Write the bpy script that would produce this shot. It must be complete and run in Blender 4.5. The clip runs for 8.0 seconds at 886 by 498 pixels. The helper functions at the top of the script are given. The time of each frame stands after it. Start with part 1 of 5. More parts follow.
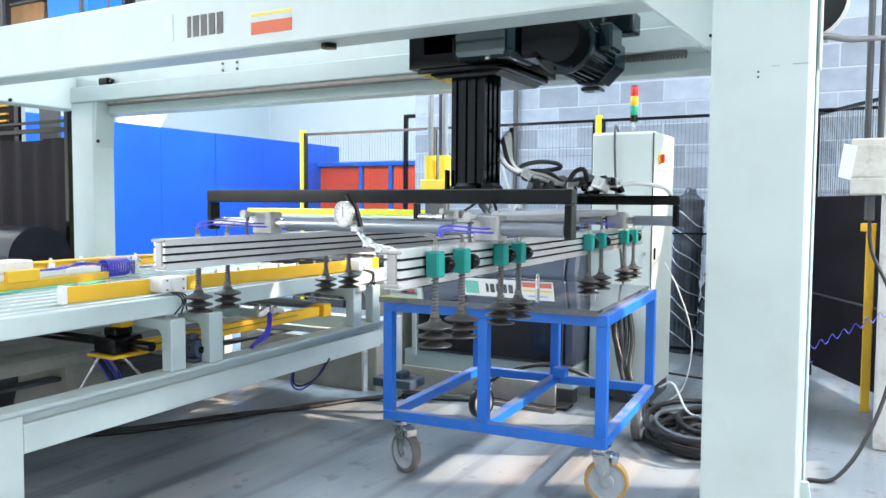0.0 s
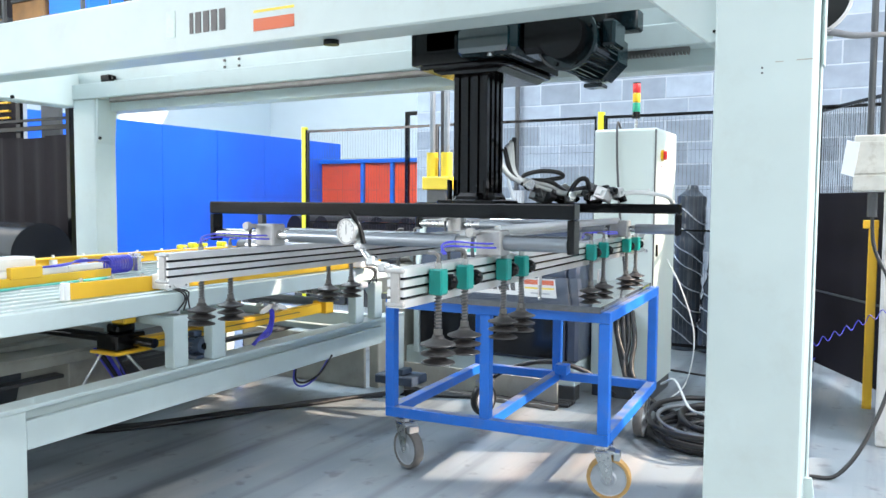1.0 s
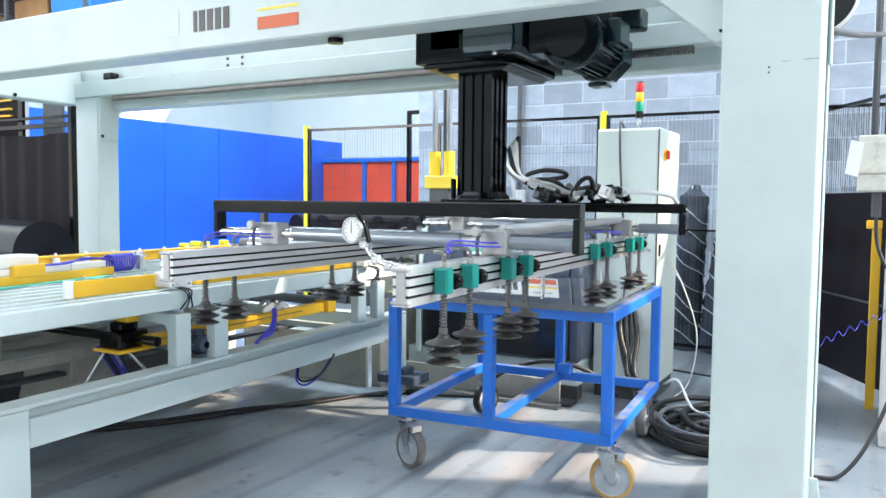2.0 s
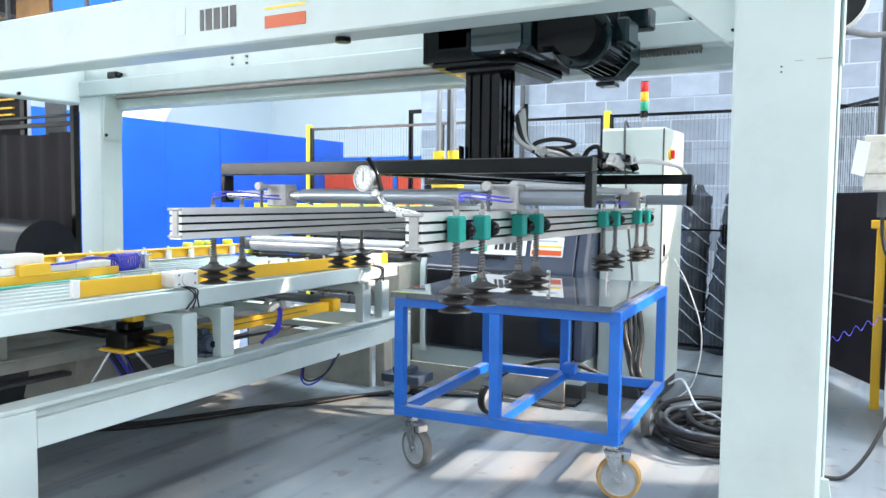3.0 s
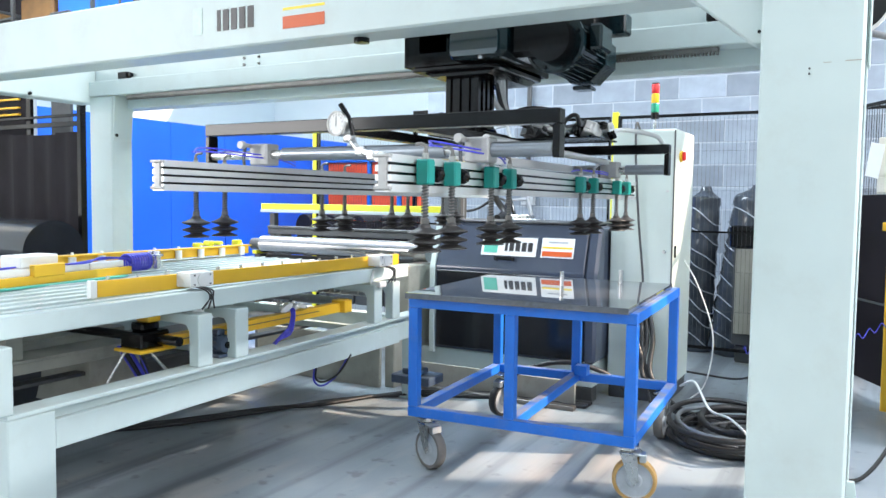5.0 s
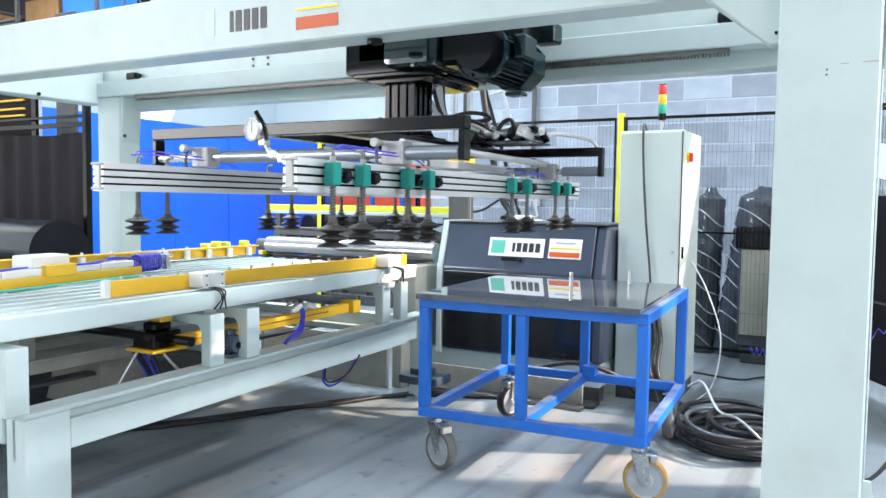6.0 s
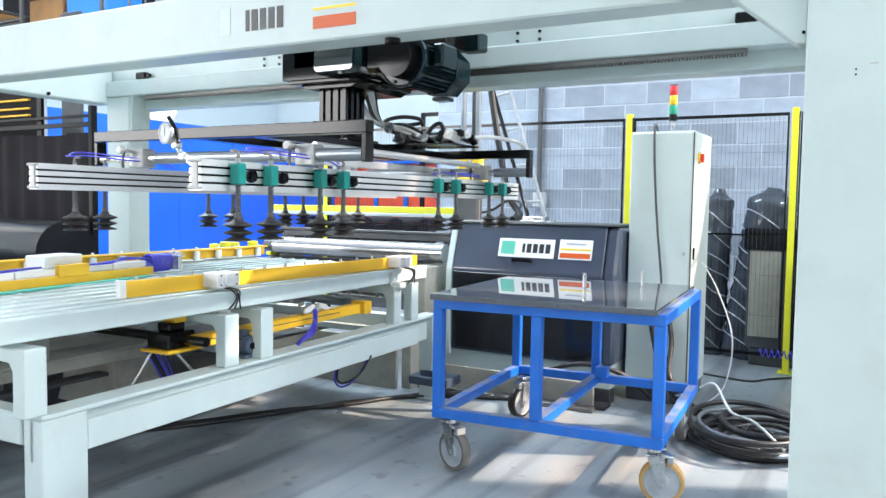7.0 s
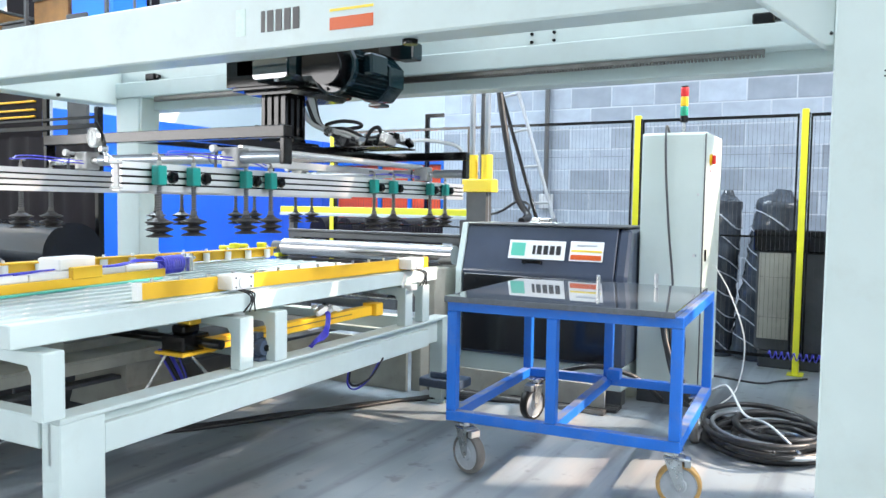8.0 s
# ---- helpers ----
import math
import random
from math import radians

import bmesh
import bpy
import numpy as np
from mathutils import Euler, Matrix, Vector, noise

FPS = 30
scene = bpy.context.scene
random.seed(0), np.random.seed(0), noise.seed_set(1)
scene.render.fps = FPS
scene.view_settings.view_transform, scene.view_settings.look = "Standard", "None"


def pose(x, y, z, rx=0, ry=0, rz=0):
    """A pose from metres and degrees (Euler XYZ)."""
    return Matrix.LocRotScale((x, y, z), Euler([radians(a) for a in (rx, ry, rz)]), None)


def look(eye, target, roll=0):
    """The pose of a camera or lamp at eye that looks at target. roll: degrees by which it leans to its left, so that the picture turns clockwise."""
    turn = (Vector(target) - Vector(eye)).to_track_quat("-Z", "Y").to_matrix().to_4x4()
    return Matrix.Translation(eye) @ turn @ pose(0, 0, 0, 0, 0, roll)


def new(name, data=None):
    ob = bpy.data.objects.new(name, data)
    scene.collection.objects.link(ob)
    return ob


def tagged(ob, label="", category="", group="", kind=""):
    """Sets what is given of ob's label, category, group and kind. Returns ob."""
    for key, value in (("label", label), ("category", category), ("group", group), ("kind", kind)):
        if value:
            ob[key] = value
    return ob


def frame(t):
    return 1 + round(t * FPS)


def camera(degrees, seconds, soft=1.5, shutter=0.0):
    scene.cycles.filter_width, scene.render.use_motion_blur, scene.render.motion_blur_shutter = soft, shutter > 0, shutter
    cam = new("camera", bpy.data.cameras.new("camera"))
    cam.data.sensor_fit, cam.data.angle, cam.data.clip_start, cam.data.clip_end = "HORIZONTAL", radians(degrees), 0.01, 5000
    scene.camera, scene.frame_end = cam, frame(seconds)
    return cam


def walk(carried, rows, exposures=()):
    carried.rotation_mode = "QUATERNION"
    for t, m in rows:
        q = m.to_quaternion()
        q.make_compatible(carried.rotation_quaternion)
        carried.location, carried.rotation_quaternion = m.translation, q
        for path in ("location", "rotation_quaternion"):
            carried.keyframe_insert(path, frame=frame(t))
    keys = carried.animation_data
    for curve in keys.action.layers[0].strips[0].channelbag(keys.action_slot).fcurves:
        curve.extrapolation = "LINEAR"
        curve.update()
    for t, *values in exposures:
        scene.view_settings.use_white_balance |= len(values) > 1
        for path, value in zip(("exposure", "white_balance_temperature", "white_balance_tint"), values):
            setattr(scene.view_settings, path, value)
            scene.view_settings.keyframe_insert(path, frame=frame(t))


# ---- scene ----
cam = camera(59.8, 8.0)
PATH = [
    (0, (0.987, -3.267, 1.342), (0.019, -1.521, 1.225), 0.4),
    (0.5, (0.984, -3.267, 1.337), (0.015, -1.522, 1.218), 0.4),
    (1, (0.982, -3.269, 1.339), (0.011, -1.524, 1.215), 0.4),
    (1.5, (0.978, -3.269, 1.338), (0.006, -1.526, 1.213), 0.5),
    (3, (0.937, -3.281, 1.339), (-0.034, -1.537, 1.211), 0.6),
    (3.5, (0.919, -3.288, 1.34), (-0.051, -1.543, 1.212), 0.6),
    (4, (0.901, -3.293, 1.339), (-0.069, -1.549, 1.212), 0.6),
    (4.5, (0.885, -3.3, 1.338), (-0.085, -1.556, 1.212), 0.7),
    (6, (0.829, -3.347, 1.334), (-0.141, -1.602, 1.212), 0.8),
    (6.5, (0.796, -3.358, 1.331), (-0.174, -1.613, 1.211), 0.8),
    (7, (0.758, -3.37, 1.329), (-0.211, -1.624, 1.21), 0.9),
    (7.5, (0.727, -3.379, 1.33), (-0.242, -1.633, 1.212), 0.9),
    (8, (0.688, -3.39, 1.331), (-0.281, -1.644, 1.215), 0.9),
]
walk(cam, [(t, look(eye, target, roll)) for t, eye, target, roll in PATH])

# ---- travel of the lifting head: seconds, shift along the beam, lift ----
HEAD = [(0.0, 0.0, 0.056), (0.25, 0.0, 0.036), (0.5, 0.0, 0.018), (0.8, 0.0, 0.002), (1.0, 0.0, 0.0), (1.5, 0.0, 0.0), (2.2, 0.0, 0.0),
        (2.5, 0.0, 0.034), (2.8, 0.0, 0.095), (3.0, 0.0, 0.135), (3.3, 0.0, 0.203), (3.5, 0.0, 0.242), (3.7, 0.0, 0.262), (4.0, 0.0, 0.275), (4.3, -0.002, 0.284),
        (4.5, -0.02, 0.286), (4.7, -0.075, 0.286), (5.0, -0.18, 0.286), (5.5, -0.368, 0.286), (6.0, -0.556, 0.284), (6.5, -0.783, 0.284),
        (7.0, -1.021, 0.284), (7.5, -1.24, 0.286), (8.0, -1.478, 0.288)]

# ---- light ----
SUN_AZ, SUN_EL = 27.0, 36.6        # degrees from +x towards +y, height
world = bpy.data.worlds.new("sky")
scene.world = world
world.use_nodes = True
wn = world.node_tree.nodes
sky = wn.new("ShaderNodeTexSky")
sky.sky_type, sky.sun_disc = "NISHITA", False
sky.sun_elevation, sky.sun_rotation = radians(SUN_EL), radians(90 - SUN_AZ)
world.node_tree.links.new(sky.outputs[0], wn["Background"].inputs[0])
wn["Background"].inputs[1].default_value = 0.07

sun_data = bpy.data.lights.new("sun", "SUN")
sun_data.energy, sun_data.angle, sun_data.color = 5.0, radians(0.7), (1.0, 0.80, 0.62)
sun = new("sun", sun_data)
sun_dir = Vector((math.cos(radians(SUN_AZ)) * math.cos(radians(SUN_EL)), math.sin(radians(SUN_AZ)) * math.cos(radians(SUN_EL)), math.sin(radians(SUN_EL))))
sun.matrix_world = look(sun_dir * 20, (0, 0, 0))


def fill_light(name, eye, target, sx, sy, watts, color=(0.86, 0.94, 1.0)):
    data = bpy.data.lights.new(name, "AREA")
    data.shape, data.size, data.size_y, data.energy, data.color = "RECTANGLE", sx, sy, watts, color
    ob = new(name, data)
    ob.matrix_world = look(eye, target)
    return ob


# ---- materials ----
def material(name, color, rough=0.5, metal=0.0, vary=0.12, scale=6.0, grain=120.0, bump=0.05, dirt=0.0, dirt_color=(0.12, 0.11, 0.10), per_object=0.0, coat=0.0, spec=0.5, ior=1.5):
    """A surface with broad variation, fine grain in its relief, and worn or dirty patches."""
    m = bpy.data.materials.new(name)
    m.use_nodes = True
    n, l = m.node_tree.nodes, m.node_tree.links
    b = n["Principled BSDF"]
    co = n.new("ShaderNodeTexCoord")
    big, fine = n.new("ShaderNodeTexNoise"), n.new("ShaderNodeTexNoise")
    for tex, s, d in ((big, scale, 5.0), (fine, grain, 3.0)):
        tex.inputs["Scale"].default_value, tex.inputs["Detail"].default_value = s, d
        l.new(co.outputs["Object"], tex.inputs["Vector"])
    ramp = n.new("ShaderNodeValToRGB")
    lo, hi = 1 - vary, 1 + vary
    ramp.color_ramp.elements[0].position, ramp.color_ramp.elements[1].position = 0.3, 0.7
    ramp.color_ramp.elements[0].color = (*[min(1, c * lo) for c in color], 1)
    ramp.color_ramp.elements[1].color = (*[min(1, c * hi) for c in color], 1)
    l.new(big.outputs["Fac"], ramp.inputs["Fac"])
    col = ramp.outputs["Color"]
    if dirt:
        blot = n.new("ShaderNodeTexNoise")
        blot.inputs["Scale"].default_value, blot.inputs["Detail"].default_value, blot.inputs["Roughness"].default_value = scale * 1.7, 8.0, 0.7
        l.new(co.outputs["Object"], blot.inputs["Vector"])
        step = n.new("ShaderNodeMapRange")
        step.inputs["From Min"].default_value, step.inputs["From Max"].default_value, step.inputs["To Max"].default_value = 0.52, 0.72, dirt
        l.new(blot.outputs["Fac"], step.inputs["Value"])
        mix = n.new("ShaderNodeMix")
        mix.data_type = "RGBA"
        l.new(step.outputs[0], mix.inputs["Factor"])
        l.new(col, mix.inputs[6])
        mix.inputs[7].default_value = (*dirt_color, 1)
        col = mix.outputs[2]
    if per_object:
        info, hsv, rng = n.new("ShaderNodeObjectInfo"), n.new("ShaderNodeHueSaturation"), n.new("ShaderNodeMapRange")
        rng.inputs["To Min"].default_value, rng.inputs["To Max"].default_value = 1 - per_object, 1 + per_object
        l.new(info.outputs["Random"], rng.inputs["Value"])
        l.new(rng.outputs[0], hsv.inputs["Value"])
        l.new(col, hsv.inputs["Color"])
        col = hsv.outputs["Color"]
    l.new(col, b.inputs["Base Color"])
    rr = n.new("ShaderNodeMapRange")
    rr.inputs["To Min"].default_value, rr.inputs["To Max"].default_value = max(0.015, rough * 0.8), min(1, rough * 1.25 + 0.01)
    l.new(big.outputs["Fac"], rr.inputs["Value"])
    l.new(rr.outputs[0], b.inputs["Roughness"])
    b.inputs["Metallic"].default_value = metal
    b.inputs["Coat Weight"].default_value = coat
    b.inputs["Specular IOR Level"].default_value, b.inputs["IOR"].default_value = spec, ior
    if bump:
        bp = n.new("ShaderNodeBump")
        bp.inputs["Strength"].default_value, bp.inputs["Distance"].default_value = bump, 0.002
        l.new(fine.outputs["Fac"], bp.inputs["Height"])
        l.new(bp.outputs[0], b.inputs["Normal"])
    return m


PALE = material("pale_green_paint", (0.53, 0.625, 0.615), 0.38, vary=0.06, scale=2.5, grain=220, dirt=0.16, dirt_color=(0.34, 0.33, 0.28))
CABINET = material("grey_green_cabinet_paint", (0.62, 0.70, 0.66), 0.32, vary=0.04, scale=2.0, grain=260, dirt=0.06)
BLACK = material("black_paint", (0.003, 0.003, 0.0035), 0.13, vary=0.3, scale=9, grain=180, spec=0.30, bump=0.02, dirt=0.12, dirt_color=(0.02, 0.019, 0.018))
DARKTEAL = material("dark_blue_green_enamel", (0.003, 0.012, 0.016), 0.14, vary=0.2, scale=8, spec=0.45, dirt=0.15, dirt_color=(0.03, 0.034, 0.034))
COVER = material("glossy_dark_enamel_plate", (0.004, 0.016, 0.02), 0.03, vary=0.1, scale=8, bump=0.0, spec=0.9, ior=1.8)
ALU = material("anodised_aluminium", (0.74, 0.74, 0.73), 0.30, 0.75, vary=0.05, scale=4, grain=300, dirt=0.15, dirt_color=(0.5, 0.5, 0.5))
STEEL = material("bright_steel", (0.62, 0.62, 0.61), 0.26, 1.0, vary=0.08, scale=12, dirt=0.2, dirt_color=(0.3, 0.28, 0.25))
CASTALU = material("dull_cast_aluminium", (0.42, 0.42, 0.41), 0.5, 0.6, vary=0.1, scale=30, dirt=0.25, dirt_color=(0.15, 0.15, 0.15))
OILED = material("oiled_dark_steel", (0.20, 0.19, 0.18), 0.38, 0.9, vary=0.15, scale=20)
CHROME = material("polished_chrome_roll", (0.36, 0.355, 0.36), 0.2, 1.0, vary=0.04, scale=3, bump=0.02)
GREYTUBE = material("grey_plated_tube", (0.30, 0.33, 0.36), 0.3, 0.7, vary=0.1, scale=8)
TIMBER = material("brown_crate_timber", (0.22, 0.11, 0.035), 0.6, vary=0.25, scale=4, grain=70, bump=0.2)
RUBBER = material("grey_brown_suction_rubber", (0.026, 0.025, 0.025), 0.45, vary=0.25, scale=30, dirt=0.35, dirt_color=(0.12, 0.112, 0.105))
TEAL = material("teal_green_clamp_paint", (0.0, 0.22, 0.19), 0.35, vary=0.12, scale=20, dirt=0.15)
YELLOW = material("warm_yellow_paint", (0.86, 0.50, 0.03), 0.38, vary=0.06, scale=4, dirt=0.12, dirt_color=(0.45, 0.30, 0.08))
LEMON = material("lemon_yellow_paint", (0.80, 0.78, 0.03), 0.42, vary=0.05, scale=4, dirt=0.08, dirt_color=(0.35, 0.33, 0.1))
BLUE = material("strong_blue_frame_paint", (0.014, 0.165, 0.66), 0.33, vary=0.08, scale=5, dirt=0.22, dirt_color=(0.26, 0.27, 0.32))
PANELBLUE = material("blue_partition_sheet", (0.01, 0.15, 0.86), 0.45, vary=0.10, scale=1.2, grain=60, bump=0.1)
RED = material("red_orange_sheet", (0.90, 0.10, 0.03), 0.45, vary=0.08, scale=3, dirt=0.15)
SLAB = material("polished_dark_granite", (0.085, 0.095, 0.11), 0.0, vary=0.2, scale=60, grain=400, bump=0.0, ior=1.9)
NAVY = material("dark_navy_cover_paint", (0.06, 0.075, 0.11), 0.13, vary=0.12, scale=3, grain=200, dirt=0.10, dirt_color=(0.1, 0.1, 0.11))
CREAM = material("stained_cream_plastic", (0.60, 0.59, 0.53), 0.5, vary=0.10, scale=12, dirt=0.6, dirt_color=(0.36, 0.32, 0.25))
LIMEWASH = material("worn_limewashed_concrete", (0.60, 0.58, 0.55), 0.8, vary=0.12, scale=5, grain=40, bump=0.5, dirt=0.6, dirt_color=(0.30, 0.26, 0.23))
WHITE = material("white_plastic", (0.80, 0.80, 0.78), 0.4, vary=0.04, scale=10, dirt=0.06, dirt_color=(0.5, 0.48, 0.42))
CABLE = material("black_rubber_cable", (0.014, 0.014, 0.015), 0.42, vary=0.2, scale=12, dirt=0.15, dirt_color=(0.07, 0.066, 0.06))
WHITECABLE = material("pale_grey_cable", (0.62, 0.64, 0.63), 0.45, vary=0.06, scale=10)
HOSE = material("blue_air_hose", (0.06, 0.06, 0.55), 0.3, vary=0.15, scale=20)
TYRE = material("tan_polyurethane_tyre", (0.50, 0.30, 0.10), 0.5, vary=0.12, scale=15, dirt=0.4, dirt_color=(0.18, 0.15, 0.12))
MOTORBLUE = material("blue_grey_motor_paint", (0.05, 0.075, 0.12), 0.35, vary=0.15, scale=20, dirt=0.2)
DUSTY = material("dusty_green_paint", (0.36, 0.35, 0.30), 0.5, vary=0.15, scale=5, dirt=0.35, dirt_color=(0.17, 0.15, 0.12))
GREYTYRE = material("dark_grey_tyre", (0.16, 0.15, 0.14), 0.6, vary=0.2, scale=15, dirt=0.4, dirt_color=(0.24, 0.22, 0.2))
GREYWHEEL = material("grey_cast_wheel", (0.42, 0.45, 0.48), 0.4, vary=0.1, scale=20, dirt=0.2)
CURTAIN = material("black_welding_curtain", (0.014, 0.012, 0.015), 0.5, vary=0.3, scale=3, grain=60, bump=0.15, spec=0.08)
PIT = material("dark_sheet_metal", (0.07, 0.075, 0.08), 0.4, 0.3, vary=0.2, scale=5, dirt=0.3)
ORANGE = material("orange_red_sticker", (0.60, 0.085, 0.002), 0.4, vary=0.03)
STRIPE = material("yellow_sticker", (0.90, 0.66, 0.04), 0.4, vary=0.03)
LETTER = material("charcoal_sticker", (0.018, 0.018, 0.021), 0.4, vary=0.05)
FADED = material("faded_green_sticker", (0.56, 0.70, 0.65), 0.4, vary=0.1, scale=40)
GREENMARK = material("sea_green_sticker", (0.10, 0.50, 0.38), 0.4, vary=0.05)
SIGNWHITE = material("white_sticker", (0.82, 0.83, 0.83), 0.35, vary=0.02)
FARWALL = material("pale_far_hall_wall", (0.66, 0.75, 0.80), 0.7, vary=0.04, scale=0.5, grain=30)
GLOSSBLACK = material("glossy_black_film", (0.010, 0.011, 0.014), 0.16, vary=0.2, scale=4, bump=0.05)
FILM_GLINT = material("film_fold_glint", (0.40, 0.44, 0.50), 0.10, vary=0.4, scale=14, bump=0.2)
WRAP = material("grey_film_wrap", (0.045, 0.055, 0.07), 0.14, vary=0.4, scale=5, grain=22, bump=0.6)


def lens_colour(name, color):
    m = material(name, color, 0.2, vary=0.03, coat=0.5)
    return m


LAMP_RED, LAMP_AMBER, LAMP_GREEN = lens_colour("red_lens", (0.75, 0.03, 0.03)), lens_colour("amber_lens", (0.9, 0.55, 0.02)), lens_colour("green_lens", (0.02, 0.35, 0.2))

# concrete floor: blue-grey paint film worn to bare concrete, with stains and painted bands of shade
def floor_material():
    m = material("painted_concrete", (0.255, 0.295, 0.325), 0.34, vary=0.16, scale=1.3, grain=160, bump=0.12, dirt=0.45, dirt_color=(0.36, 0.345, 0.33))
    n, l = m.node_tree.nodes, m.node_tree.links
    bs = n["Principled BSDF"]
    base = bs.inputs["Base Color"].links[0].from_socket
    co, mp = n.new("ShaderNodeTexCoord"), n.new("ShaderNodeMapping")
    mp.inputs["Scale"].default_value = (5.0, 0.22, 1.0)
    l.new(co.outputs["Object"], mp.inputs["Vector"])
    shade_streak, spot, pale, mq = n.new("ShaderNodeTexNoise"), n.new("ShaderNodeTexNoise"), n.new("ShaderNodeTexNoise"), n.new("ShaderNodeMapping")
    mq.inputs["Scale"].default_value, mq.inputs["Location"].default_value = (3.0, 0.6, 1.0), (7.3, 2.1, 0.0)
    l.new(co.outputs["Object"], mq.inputs["Vector"])
    pale.inputs["Scale"].default_value, pale.inputs["Detail"].default_value = 1.0, 8.0
    l.new(mq.outputs[0], pale.inputs["Vector"])
    shade_streak.inputs["Scale"].default_value, shade_streak.inputs["Detail"].default_value = 1.0, 6.0
    l.new(mp.outputs[0], shade_streak.inputs["Vector"])
    spot.inputs["Scale"].default_value, spot.inputs["Detail"].default_value = 9.0, 9.0
    l.new(co.outputs["Object"], spot.inputs["Vector"])
    # dark streaks along y imitate stripes of shade; pale ones, wear and sun
    for tex, lo, hi, amount, colour in ((shade_streak, 0.50, 0.66, 0.8, (0.085, 0.10, 0.115)), (pale, 0.54, 0.68, 0.7, (0.42, 0.39, 0.365)), (spot, 0.60, 0.70, 0.6, (0.10, 0.105, 0.11))):
        rng, mix = n.new("ShaderNodeMapRange"), n.new("ShaderNodeMix")
        rng.inputs["From Min"].default_value, rng.inputs["From Max"].default_value, rng.inputs["To Max"].default_value = lo, hi, amount
        l.new(tex.outputs["Fac"], rng.inputs["Value"])
        mix.data_type = "RGBA"
        l.new(rng.outputs[0], mix.inputs["Factor"])
        l.new(base, mix.inputs[6])
        mix.inputs[7].default_value = (*colour, 1)
        base = mix.outputs[2]
    l.new(base, bs.inputs["Base Color"])
    return m


def settled_dust(m, colour, amount):
    """Grey-beige dust lying in patches on the upper faces."""
    n, l = m.node_tree.nodes, m.node_tree.links
    bs = n["Principled BSDF"]
    base = bs.inputs["Base Color"].links[0].from_socket
    geo, sep, rng, mul, mix = n.new("ShaderNodeNewGeometry"), n.new("ShaderNodeSeparateXYZ"), n.new("ShaderNodeMapRange"), n.new("ShaderNodeMath"), n.new("ShaderNodeMix")
    co, tex, patch = n.new("ShaderNodeTexCoord"), n.new("ShaderNodeTexNoise"), n.new("ShaderNodeMapRange")
    tex.inputs["Scale"].default_value, tex.inputs["Detail"].default_value = 7.0, 6.0
    l.new(co.outputs["Object"], tex.inputs["Vector"])
    l.new(tex.outputs["Fac"], patch.inputs["Value"])
    patch.inputs["From Min"].default_value, patch.inputs["From Max"].default_value = 0.35, 0.6
    l.new(geo.outputs["Normal"], sep.inputs[0])
    l.new(sep.outputs[2], rng.inputs["Value"])
    rng.inputs["From Min"].default_value, rng.inputs["From Max"].default_value, rng.inputs["To Max"].default_value = 0.7, 1.0, amount
    mul.operation, mix.data_type = "MULTIPLY", "RGBA"
    l.new(rng.outputs[0], mul.inputs[0])
    l.new(patch.outputs[0], mul.inputs[1])
    l.new(mul.outputs[0], mix.inputs["Factor"])
    l.new(base, mix.inputs[6])
    mix.inputs[7].default_value = (*colour, 1)
    l.new(mix.outputs[2], bs.inputs["Base Color"])


settled_dust(BLUE, (0.33, 0.31, 0.29), 0.75)
settled_dust(PALE, (0.45, 0.43, 0.38), 0.35)
CONCRETE = floor_material()
BLOCK = material("grey_painted_block", (0.26, 0.305, 0.365), 0.75, vary=0.16, scale=5, grain=90, bump=0.4, per_object=0.24)
MORTAR = material("pale_mortar", (0.40, 0.44, 0.50), 0.85, vary=0.08, scale=6, grain=120, bump=0.4)


# ---- building blocks ----
def obj(name, bm, mat, parent=None, smooth=None):
    me = bpy.data.meshes.new(name)
    bm.to_mesh(me)
    bm.free()
    mats = mat if isinstance(mat, (list, tuple)) else (mat,)
    for x in mats:
        me.materials.append(x)
    if smooth:
        for p in me.polygons:
            p.use_smooth = True
        me.set_sharp_from_angle(angle=radians(smooth))
    ob = new(name, me)
    ob.parent = parent
    return ob


def part(name, bm, mat, parent, label="", smooth=None):
    return tagged(obj(name, bm, mat, parent, smooth), label)


def thing(name, label, category, m=None, group="", kind=""):
    ob = new(name)
    ob.empty_display_size = 0.1
    if m is not None:
        ob.matrix_world = m
    return tagged(ob, label, category, group, kind)


def box(lo, hi, bevel=0.003, bm=None, m=None):
    bm = bm or bmesh.new()
    c = [(a + b) / 2 for a, b in zip(lo, hi)]
    s = [abs(b - a) for a, b in zip(lo, hi)]
    mm = Matrix.LocRotScale(c, None, s)
    r = bmesh.ops.create_cube(bm, size=1, matrix=(m @ mm) if m else mm)
    if bevel:
        es = list({e for v in r["verts"] for e in v.link_edges})
        bmesh.ops.bevel(bm, geom=es, offset=min(bevel, min(s) * 0.4), segments=1, affect="EDGES", clamp_overlap=True)
    return bm


def boxes(items, bevel=0.003):
    bm = bmesh.new()
    for lo, hi in items:
        box(lo, hi, bevel, bm)
    return bm


def rod(p, q, r, n=14, bm=None, r2=None):
    bm = bm or bmesh.new()
    p, q = Vector(p), Vector(q)
    d = q - p
    m = Matrix.Translation((p + q) / 2) @ d.to_track_quat("Z", "Y").to_matrix().to_4x4()
    bmesh.ops.create_cone(bm, cap_ends=True, segments=n, radius1=r, radius2=r if r2 is None else r2, depth=d.length, matrix=m)
    return bm


